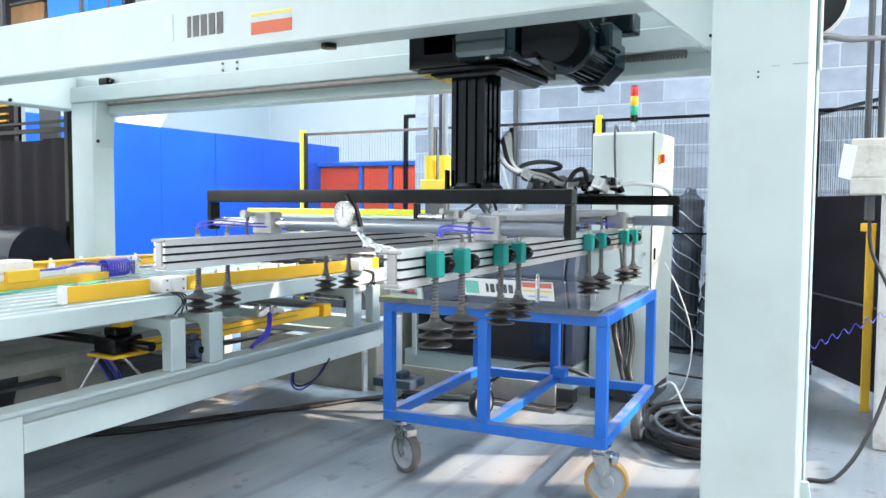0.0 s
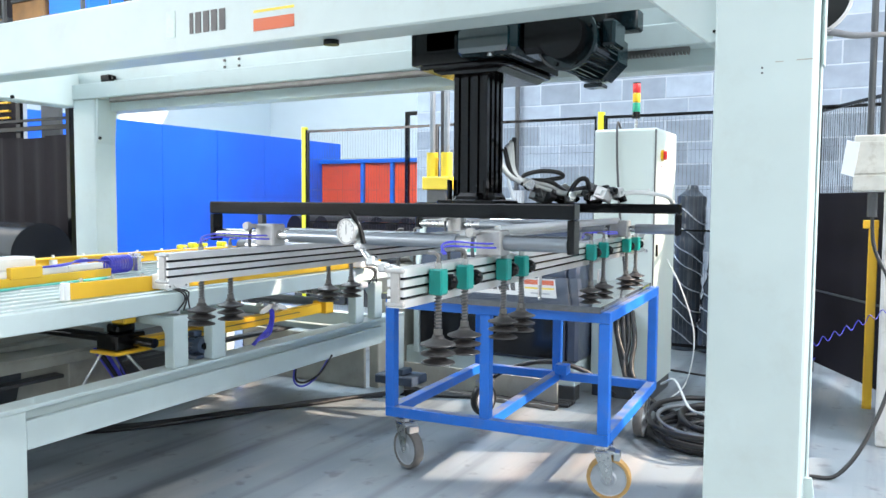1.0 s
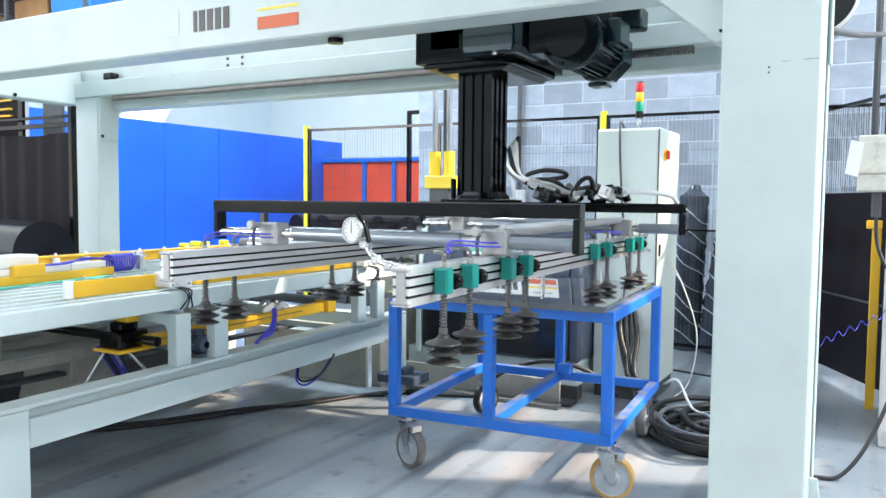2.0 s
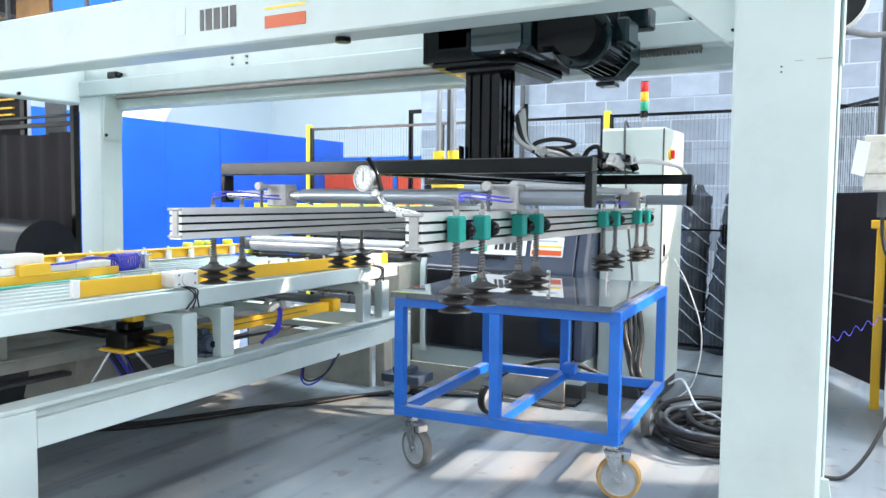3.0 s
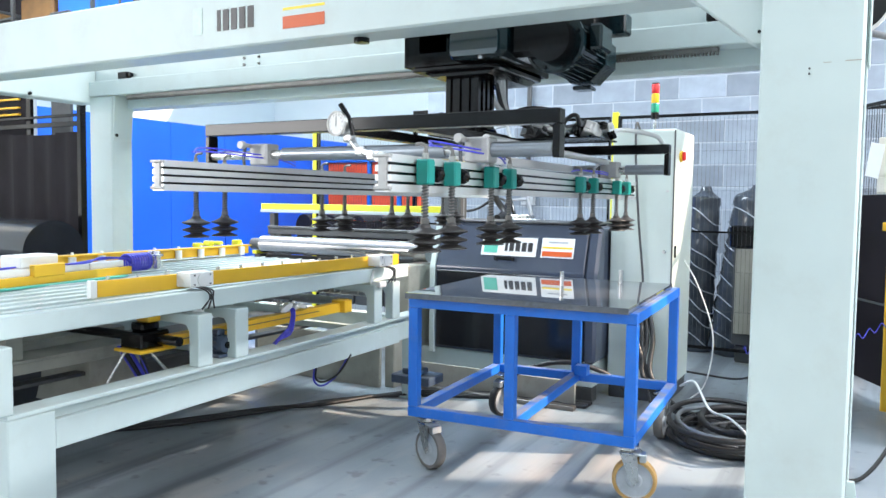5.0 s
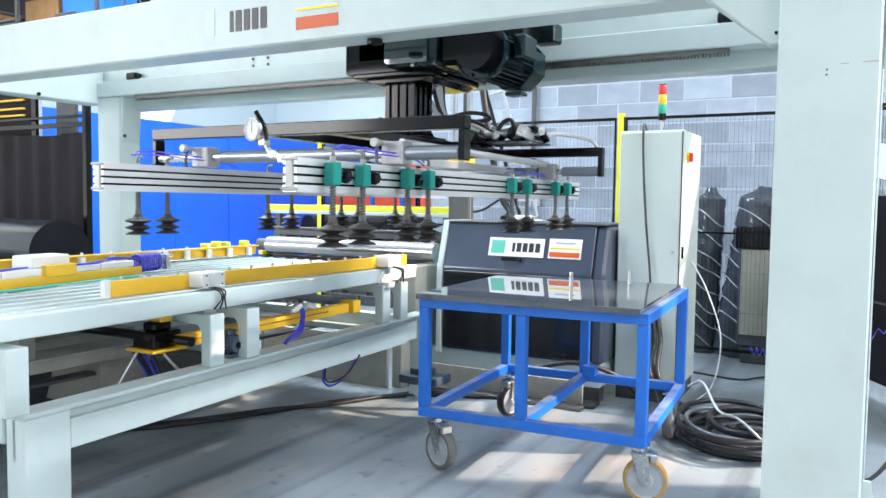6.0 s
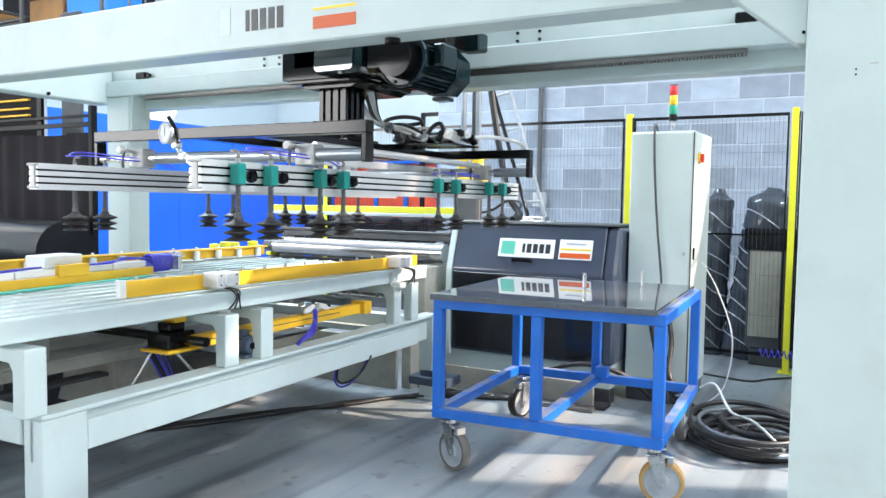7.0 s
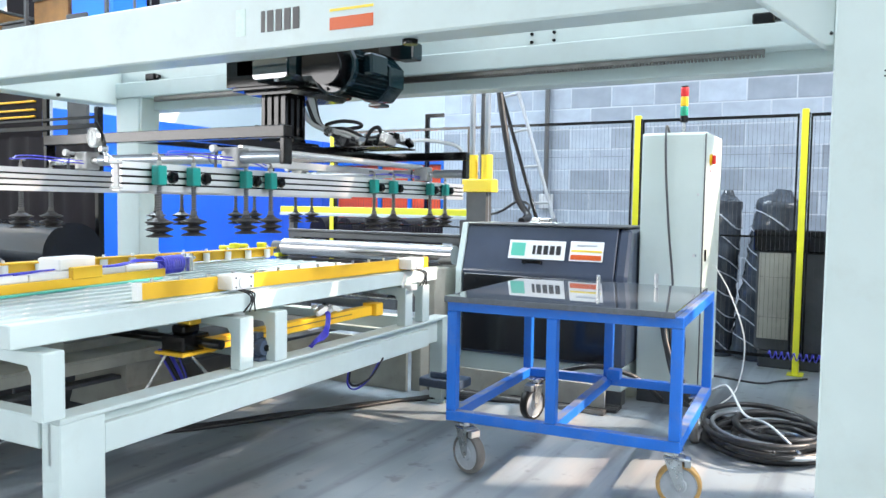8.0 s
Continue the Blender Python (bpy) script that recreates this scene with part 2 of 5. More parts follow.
def lathe(profile, n=20, bm=None, m=None, hollow=False):
    """A turned shape about z: rows of radius and height. hollow: closed on itself, open in the middle."""
    bm = bm or bmesh.new()
    rings = []
    for r, z in profile:
        ring = []
        for i in range(n):
            a = 2 * math.pi * i / n
            v = Vector((r * math.cos(a), r * math.sin(a), z))
            ring.append(bm.verts.new(m @ v if m else v))
        rings.append(ring)
    for a, b in zip(rings, rings[1:] + ([rings[0]] if hollow else [])):
        for i in range(n):
            bm.faces.new((a[i], a[(i + 1) % n], b[(i + 1) % n], b[i]))
    if hollow:
        return bm
    bm.faces.new(rings[-1])
    bm.faces.new(rings[0][::-1])
    return bm


def prism(outline, axis, a, b, bm=None, bevel=0.0):
    """A plate: an outline in the two axes left over, pushed from a to b along axis."""
    bm = bm or bmesh.new()

    def at(u, v, w):
        return {"x": (w, u, v), "y": (u, w, v), "z": (u, v, w)}[axis]

    lo = [bm.verts.new(at(u, v, a)) for u, v in outline]
    hi = [bm.verts.new(at(u, v, b)) for u, v in outline]
    fs = [bm.faces.new(lo), bm.faces.new(hi[::-1])]
    n = len(lo)
    for i in range(n):
        fs.append(bm.faces.new((lo[i], hi[i], hi[(i + 1) % n], lo[(i + 1) % n])))
    bmesh.ops.recalc_face_normals(bm, faces=fs)
    if bevel:
        bmesh.ops.bevel(bm, geom=list({e for f in fs for e in f.edges}), offset=bevel, segments=1, affect="EDGES", clamp_overlap=True)
    return bm


def spline(points, steps=8):
    pts = [Vector(p) for p in points]
    pts = [2 * pts[0] - pts[1]] + pts + [2 * pts[-1] - pts[-2]]
    out = []
    for i in range(1, len(pts) - 2):
        a, b, c, d = pts[i - 1:i + 3]
        for k in range(steps):
            t = k / steps
            out.append(0.5 * ((2 * b) + (c - a) * t + (2 * a - 5 * b + 4 * c - d) * t * t + (3 * b - a - 3 * c + d) * t ** 3))
    out.append(pts[-2])
    return out


def tube(points, r, n=8, steps=8, bm=None, curve=True):
    """A cable or hose along a curve through the points."""
    bm = bm or bmesh.new()
    pts = spline(points, steps) if curve else [Vector(p) for p in points]
    up, rings = Vector((0.13, 0.21, 0.97)), []
    for i, p in enumerate(pts):
        d = (pts[min(i + 1, len(pts) - 1)] - pts[max(i - 1, 0)]).normalized()
        side = d.cross(up)
        if side.length < 0.2:
            side = d.cross(Vector((1, 0, 0)))
        side.normalize()
        top = side.cross(d)
        rings.append([bm.verts.new(p + r * (math.cos(2 * math.pi * k / n) * side + math.sin(2 * math.pi * k / n) * top)) for k in range(n)])
    for a, b in zip(rings, rings[1:]):
        for k in range(n):
            bm.faces.new((a[k], a[(k + 1) % n], b[(k + 1) % n], b[k]))
    bm.faces.new(rings[0][::-1])
    bm.faces.new(rings[-1])
    return bm


def cable(name, points, r, mat, label, steps=8, n=8, curve=True):
    return tagged(obj(name, tube(points, r, n, steps, curve=curve), mat, smooth=60), label, "cable")


def turn(bm, m):
    bmesh.ops.transform(bm, matrix=m, verts=bm.verts)
    return bm


# ---- the hall ----
def hall():
    tagged(obj("ground", box((-16, -12, -0.2), (6, 16, 0), 0), CONCRETE), "blue-grey painted concrete factory floor, worn and stained", "floor", kind="structure")
    # unseen roof: its gaps and strips are placed to shape the sun patches
    bands = [((-16, -12, 6.5), (6, -8, 6.7)), ((-16, -6, 6.5), (6, -2.5, 6.7)), ((-16, -0.5, 6.5), (1, 1.2, 6.7)), ((1, -0.5, 6.5), (3.3, 1.2, 6.7)), ((3.3, -0.5, 6.5), (3.7, 1.85, 6.7)), ((3.7, -0.5, 6.5), (6, 0.9, 6.7)), ((4.1, 0.9, 6.5), (5.6, 2.72, 6.7)), ((5.30, 3.15, 6.5), (5.62, 5.0, 6.7)), ((5.62, 0.9, 6.5), (6.4, 3.55, 6.7)), ((3.3, 2.25, 6.5), (4.1, 4.72, 6.7)), ((-16, 3.2, 6.5), (-1.2, 4.72, 6.7)), ((-1.2, 1.2, 6.5), (2.98, 4.72, 6.7)), ((2.98, 1.2, 6.5), (3.3, 1.85, 6.7)), ((-16, 4.72, 6.5), (-3.7, 7.5, 6.7)), ((-16, 9.5, 6.5), (-3.7, 12.0, 6.7)), ((-16, 13.5, 6.5), (-3.7, 16, 6.7))]
    tagged(obj("ceiling", boxes(bands, 0), FARWALL), "unseen pale roof with gaps placed to shape the sun patches", "ceiling", kind="structure")
    # unseen side wall: pier and openings stand where they cut the sun patches
    tagged(obj("wall_east", boxes([((5.6, -12, 0), (5.8, 4.5, 1.5)), ((5.6, -12, 6.42), (5.8, 1.8, 6.5)), ((5.6, 1.3, 1.5), (5.8, 3.18, 5.95)), ((5.6, -12, 1.5), (5.8, -8.0, 6.42)), ((5.6, 3.18, 1.5), (5.8, 4.5, 4.0)), ((5.6, -3.2, 1.5), (5.8, -2.8, 6.42))], 0), FARWALL), "unseen pale side wall with pier and openings placed to cut the sun", "wall", kind="structure")
    tagged(obj("wall_north", box((-16, 15.8, 0), (-3.5, 16, 6.5), 0), FARWALL), "pale far end wall of the hall", "wall", kind="structure")
    tagged(obj("wall_inner", box((-3.70, 4.73, 0), (-3.5, 15.8, 6.5), 0), FARWALL), "pale side wall of the rear bay", "wall", kind="structure")
    tagged(obj("wall_west", box((-16.2, -12, 0), (-16, 16, 6.5), 0), FARWALL), "pale far side wall of the hall", "wall", kind="structure")
    # unseen wall: its added opening keeps the front light to the left
    tagged(obj("wall_south", boxes([((-16, -12.2, 0), (6, -12, 1.0)), ((-16, -12.2, 6.3), (6, -12, 6.5)), ((-16, -12.2, 1.0), (-15.5, -12, 6.3)), ((-8.5, -12.2, 1.0), (6, -12, 6.3))], 0), FARWALL),
           "unseen hall wall with an added opening that limits the front light", "wall", kind="structure")


hall()
# area lamps added as fill at unseen openings; no such source is in view
fill_light("fill_south", (-12, -11.8, 4.1), (-3, 0, 1.4), 7, 4.4, 630, (1.0, 0.98, 0.98))
fill_light("fill_east", (5.5, -3.0, 4.0), (-1, -1.0, 1.2), 9, 2.6, 150, (1.0, 0.94, 0.90))
fill_light("fill_overhead", (-5, -1.5, 6.6), (-5, -1.5, 0), 16, 1.8, 150, (0.84, 0.92, 1.0))
fill_light("fill_bay", (-6.6, 2.2, 6.6), (-6.4, 3.2, 0), 7.2, 1.8, 560, (0.76, 0.89, 1.0))
# long thin lamp, added so that edges along y cast stripes
fill_light("strip_lamp_east", (5.55, 1.1, 6.18), (-1.8, 0.4, 0), 3.6, 0.2, 430, (0.94, 0.96, 1.0))
fill_light("fill_bay_east", (5.0, 2.8, 6.6), (1.0, 2.0, 0), 1.7, 3.6, 35, (0.80, 0.90, 1.0))
fill_light("fill_rear", (-9, 8.5, 6.6), (-9, 8.5, 0), 10, 1.8, 150, (0.86, 0.94, 1.0))
fill_light("fill_rear", (-9, 12.75, 6.6), (-9, 12.75, 0), 10, 1.4, 150, (0.86, 0.94, 1.0))
scene.view_settings.exposure = 0.93


# ---- block wall behind the fence ----
def block_wall():
    x0, x1, y, z1 = -3.7, 5.6, 4.5, 6.5
    cuts = [((x0, y + 0.004, 0), (x1, y + 0.22, 5.0)), ((x0, y + 0.004, 5.0), (1.0, y + 0.22, z1))]
    w = tagged(obj("wall_blocks", boxes(cuts, 0), MORTAR), "grey painted concrete block wall with pale joints", "wall", kind="structure")
    bw, bh, j = 0.44, 0.215, 0.012
    shared = {}
    rows = int(3.9 / bh)
    for r in range(3, rows):
        off = (bw / 2) if r % 2 else 0
        x = x0 - off
        while x < 2.2:
            a, b = max(x + j / 2, x0), x + bw - j / 2
            key = round(b - a, 3)
            if key > 0.05:
                if key not in shared:
                    bm = box((-key / 2, 0, -bh / 2 + j / 2), (key / 2, 0.02, bh / 2 - j / 2), 0.003)
                    me = bpy.data.meshes.new("block")
                    bm.to_mesh(me)
                    bm.free()
                    me.materials.append(BLOCK)
                    shared[key] = me
                ob = new("block", shared[key])
                ob.parent = w
                ob.location = ((a + b) / 2, y + random.uniform(0, 0.002), (r + 0.5) * bh)
            x += bw


# ---- gantry ----
def gantry():
    g = thing("gantry", "pale green steel gantry portal straddling the conveyor and trolley", "gantry")
    part("near_beam", boxes([((-4.1, -0.82, 1.985), (0.6, -0.65, 2.252))], 0.008), PALE, g)
    part("far_beam", box((-4.0, 0.30, 2.137), (0.62, 0.46, 2.40), 0.006), PALE, g)
    part("guide_rail", box((-4.0, 0.24, 2.03), (0.62, 0.36, 2.135), 0.006), PALE, g)
    part("lower_flange", box((-4.0, 0.362, 1.95), (0.62, 0.50, 2.134), 0.006), PALE, g)
    part("end_beam", box((-4.12, -0.648, 1.985), (-3.96, 0.298, 2.22), 0.008), PALE, g)
    part("end_beam", box((0.64, -0.648, 2.0), (0.82, 0.238, 2.25), 0.008), PALE, g)
    # near column with the lip along its outer edge
    c = part("column", box((0.578, -0.98, 0.012), (0.834, -0.73, 2.6), 0.006), PALE, g)
    part("flange", boxes([((0.8355, -0.79, 0.012), (0.841, -0.73, 2.6)), ((0.8415, -0.80, 1.735), (0.847, -0.735, 2.5))], 0.002), PALE, c)
    part("foot_gusset", prism([(0.0, 0.012), (0.10, 0.012), (0.02, 0.55), (0.0, 0.55)], "y", -0.86, -0.845), PALE, c).location = (0.837, 0, 0)
    part("gusset", prism([(0.35, 2.5), (0.35, 1.965), (0.550, 1.80), (0.576, 1.80), (0.576, 2.5)], "y", -0.925, -0.824, bevel=0.004), PALE, c)
    part("bolt", rod((0.567, -0.926, 1.83), (0.567, -0.936, 1.83), 0.005, 6), BLACK, c)
    for z in (1.709, 1.695):
        part("plug_hole", rod((0.704, -0.9795, z), (0.704, -0.9815, z), 0.003, 8), PIT, c)
    part("scratch", boxes([((0.737, -0.9812, 1.7215), (0.757, -0.9795, 1.7235)), ((0.79, -0.9812, 1.7225), (0.829, -0.9795, 1.725))], 0), DUSTY, c, "worn scratch in the paint")
    part("base_plate", box((0.5, -1.05, 0.0), (0.94, -0.55, 0.012), 0.002), PALE, c)
    c = part("column", box((-3.97, 0.25, 0.012), (-3.74, 0.42, 2.028), 0.006), PALE, g)
    part("gusset", prism([(-3.738, 1.72), (-3.732, 1.74), (-3.71, 2.028), (-3.738, 2.028)], "y", 0.26, 0.41), PALE, c)
    part("bolt", rod((-3.72, 0.28, 1.76), (-3.72, 0.27, 1.76), 0.012, 6), BLACK, c)
    part("base_plate", box((-4.05, 0.17, 0), (-3.66, 0.50, 0.012), 0.002), PALE, c)
    c = part("column", box((0.622, 0.24, 0.012), (0.73, 0.46, 2.6), 0.006), PALE, g)
    c = part("column", box((-4.40, -0.82, 0.012), (-4.13, -0.60, 2.3), 0.006), PALE, g)
    # toothed rack under the far beam
    bm = box((-3.6, 0.262, 2.008), (0.25, 0.29, 2.028), 0)
    x = -3.6
    while x < 0.25:
        box((x, 0.262, 1.996), (x + 0.008, 0.29, 2.0082), 0, bm)
        x += 0.016
    part("rack", bm, OILED, g)
    # end stops and limit switches on the ledge of the far beam
    for x in (-3.63, 0.24):
        s = part("limit_switch", box((x - 0.045, 0.25, 2.139), (x + 0.045, 0.298, 2.185), 0.006), BLACK, g)
        part("switch_arm", box((x + 0.047, 0.262, 2.15), (x + 0.075, 0.288, 2.175), 0.003), BLACK, s)
    for x in (-2.56, -2.44, -0.86, -0.74):
        for z in (2.16, 2.20):
            part("bolt", rod((x, 0.30, z), (x, 0.291, z), 0.009, 6), BLACK, g)
    for x, z in ((-3.99, 2.17), (-3.99, 2.00)):
        part("bolt", rod((x, -0.2, z), (x + 0.045, -0.2, z), 0.012, 6), BLACK, g)
    # sticker with a mark, five letter-like bars and a banded square
    s = part("sticker", box((-1.80, -0.8225, 2.055), (-1.745, -0.8205, 2.17), 0), FADED, g, "faded sea-green logo mark")
    brand_bars(-1.672, -1.435, -0.8225, 2.06, 2.15, g)
    s = part("sticker", box((-1.285, -0.8225, 2.035), (-1.07, -0.8205, 2.085), 0), ORANGE, g, "orange band of a banded sticker")
    part("sticker", box((-1.285, -0.8225, 2.11), (-1.07, -0.8205, 2.12), 0), STRIPE, g, "yellow line of a banded sticker")
    part("buffer", rod((-0.95, -0.735, 1.984), (-0.95, -0.735, 1.965), 0.032, 16), BLACK, g)
    return g


def brand_bars(x0, x1, y, z0, z1, parent, m=None):
    """The name on the machine, as five plain dark bars."""
    w = (x1 - x0) / 5.0
    for i in range(5):
        a = 0.36 if i == 0 else 0.08
        bm = box((x0 + (i + a) * w, y, z0), (x0 + (i + 0.80) * w, y + 0.0022, z1), 0)
        part("name_bar", turn(bm, m) if m else bm, LETTER, parent, "plain charcoal bar")


# ---- carriage that runs along the gantry ----
def carriage():
    c = thing("carriage", "black hoist carriage with a dark geared motor under the beams", "carriage", pose(0, 0, 0))
    # hollow housing: plates with windows
    hx0, hx1, hy0, hy1, z0, z1 = -0.72, -0.30, -0.46, 0.06, 1.905, 2.36
    for y in (hy0, hy1 - 0.02):
        part("housing_plate", boxes([((hx0, y, z0), (hx0 + 0.055, y + 0.02, z1)), ((hx1 - 0.19, y, z0), (hx1, y + 0.02, z1)), ((hx0 + 0.055, y, z0), (hx1 - 0.19, y + 0.02, z0 + 0.055)), ((hx0 + 0.055, y, z0 + 0.15), (hx1 - 0.19, y + 0.02, z1))], 0.0), BLACK, c)
    part("side_plate", box((hx0 - 0.02, hy0, z0), (hx0 - 0.002, hy1, z1), 0.002), BLACK, c)
    part("side_plate", box((hx1 + 0.002, hy0, z0), (hx1 + 0.02, hy1, z1), 0.002), BLACK, c)
    part("base_flange", prism([(-0.70, -0.46), (-0.34, -0.46), (-0.30, -0.42), (-0.30, 0.02), (-0.34, 0.06), (-0.70, 0.06)], "z", 1.884, 1.903, bevel=0.004), BLACK, c)
    part("skirt", prism([(-0.66, 1.883), (-0.62, 1.865), (-0.36, 1.865), (-0.33, 1.883)], "y", -0.42, 0.02), BLACK, c)
    part("bridge", box((-0.66, -0.645, 2.28), (-0.34, 0.298, 2.36), 0.006), BLACK, c)
    part("guide_wheel", rod((-0.80, 0.26, 2.08), (-0.725, 0.26, 2.08), 0.035, 18), BLACK, c)
    # geared motor: gearbox, flanged body with cooling fins, terminal box, fan cowl
    gb = part("gearbox", box((-0.48, -0.56, 1.906), (-0.22, -0.30, 2.09), 0.022), DARKTEAL, c)
    px0, px1, pz0, pz1, pr = -0.455, -0.245, 1.912, 2.01, 0.02
    arc = [(cx + pr * math.cos(radians(a)), cz + pr * math.sin(radians(a))) for cx, cz, a0 in ((px1 - pr, pz0 + pr, 270), (px1 - pr, pz1 - pr, 0), (px0 + pr, pz1 - pr, 90), (px0 + pr, pz0 + pr, 180)) for a in (a0, a0 + 30, a0 + 60, a0 + 90)]
    part("cover_plate", prism(arc, "y", -0.575, -0.562), COVER, gb, "glossy dark cover plate")
    part("plug", rod((-0.33, -0.545, 1.928), (-0.33, -0.545, 1.90), 0.012, 8), STEEL, gb)
    part("plug", rod((-0.29, -0.52, 1.928), (-0.29, -0.52, 1.905), 0.010, 8), STEEL, gb)
    # motor lying across the carriage, its fan end towards the far beam
    mx, mz = -0.05, 1.955

    def drum(y0, y1, r, n=24):
        return rod((mx, y0, mz), (mx, y1, mz), r, n)

    part("gear_neck", box((-0.22, -0.52, 1.90), (-0.08, -0.34, 2.05), 0.02), BLACK, gb)
    mt = part("motor_body", drum(-0.54, -0.47, 0.085), BLACK, c, smooth=40)
    part("motor_flange", drum(-0.47, -0.435, 0.115, 28), DARKTEAL, mt, smooth=40)
    part("flange_rim", lathe([(0.112, 0.0), (0.122, 0.004), (0.122, 0.016), (0.112, 0.02)], 28, m=pose(mx, -0.46, mz, 90), hollow=True), DARKTEAL, mt, smooth=40)
    for k in range(8):
        a = 2 * math.pi * (k + 0.5) / 8
        part("bolt", rod((mx + 0.1 * math.cos(a), -0.482, mz + 0.1 * math.sin(a)), (mx + 0.1 * math.cos(a), -0.471, mz + 0.1 * math.sin(a)), 0.008, 6), BLACK, mt)
    part("motor_barrel", drum(-0.434, -0.17, 0.095), DARKTEAL, mt)
    for k in range(30):
        a = 2 * math.pi * k / 30
        m = Matrix.Translation((mx + 0.1 * math.cos(a), -0.30, mz + 0.1 * math.sin(a))) @ Matrix.Rotation(-a, 4, "Y")
        part("fin", box((-0.012, -0.12, -0.002), (0.012, 0.12, 0.002), 0, None, m), DARKTEAL, mt)
    part("fan_cowl", turn(lathe([(0.119, 0.0), (0.122, 0.01), (0.122, 0.13), (0.105, 0.15)], 8), pose(mx, -0.169, mz, -90, 22.5)), DARKTEAL, mt)
    part("foot_lug", box((mx - 0.05, -0.12, mz - 0.135), (mx + 0.03, -0.04, mz - 0.118), 0.004), DARKTEAL, mt)
    part("terminal_box", box((mx + 0.11, -0.40, 1.93), (mx + 0.165, -0.26, 2.03), 0.01), DARKTEAL, mt)
    part("junction_box", box((-0.02, 0.0, 2.07), (0.09, 0.10, 2.16), 0.008), DARKTEAL, c)
    part("hanger", box((-0.28, -0.2, 2.06), (0.02, 0.0, 2.2), 0.006), BLACK, c)
    return c


# ---- lifting head with suction cups ----
def profile_bar(length):
    """Slotted aluminium extrusion along y, with its grooves sunk into the sides."""
    w, h, g = 0.048, 0.098, 0.017
    half, zs = w / 2, []
    for zc in (0.0245, 0.0490, 0.0735):
        zs += [(zc - 0.0038, 0), (zc - 0.0038, 1), (zc + 0.0038, 1), (zc + 0.0038, 0)]
    right = [(half, 0.0)] + [(half - g * d, z) for z, d in zs] + [(half, h)]
    left = [(-x, z) for x, z in right[::-1]]
    return prism(right + left, "y", 0, length)


def suction_unit(side):
    """Spring plunger with a bellows cup, hung on a clamp; side: +1 or -1 of the bar. Origin at the foot of the cup."""
    u = new("suction_unit")
    part("cup", lathe([(0.010, 0.076), (0.015, 0.073), (0.017, 0.066), (0.030, 0.059), (0.047, 0.053), (0.0485, 0.0505), (0.045, 0.048), (0.020, 0.040), (0.019, 0.037), (0.045, 0.0285), (0.0475, 0.026), (0.045, 0.0235), (0.020, 0.016), (0.019, 0.013), (0.044, 0.004), (0.046, 0.001), (0.044, 0.0), (0.02, 0.004)], 24), RUBBER, u, smooth=35)
    part("fitting", rod((0, 0, 0.071), (0, 0, 0.090), 0.012, 6), OILED, u)
    part("plunger", rod((0, 0, 0.085), (0, 0, 0.275), 0.0065, 10), OILED, u)
    pts = [(0.0088 * math.cos(k * 0.9), 0.0088 * math.sin(k * 0.9), 0.088 + k * 0.00125) for k in range(80)]
    part("spring", tube(pts, 0.0024, 5, curve=False), PIT, u, smooth=60)
    cl = part("clamp", box((-0.020, -0.019, 0.181), (0.020, 0.019, 0.249), 0.004), TEAL, u, "teal-painted clamp block")
    part("knob", lathe([(0.008, 0.0), (0.008, 0.022), (0.018, 0.025), (0.023, 0.030), (0.022, 0.044), (0.012, 0.048)], 9, m=pose(0.004, 0.0195, 0.210, -90)), BLACK, cl, "black star knob", smooth=30)
    part("bolt", rod((0.0, 0, 0.250), (0.0, 0, 0.266), 0.009, 6), CASTALU, cl)
    part("elbow", tube([(0, 0, 0.264), (0, 0, 0.282), (-0.012, 0, 0.290), (-0.03, 0, 0.290)], 0.005, 8), OILED, u, smooth=60)
    return u


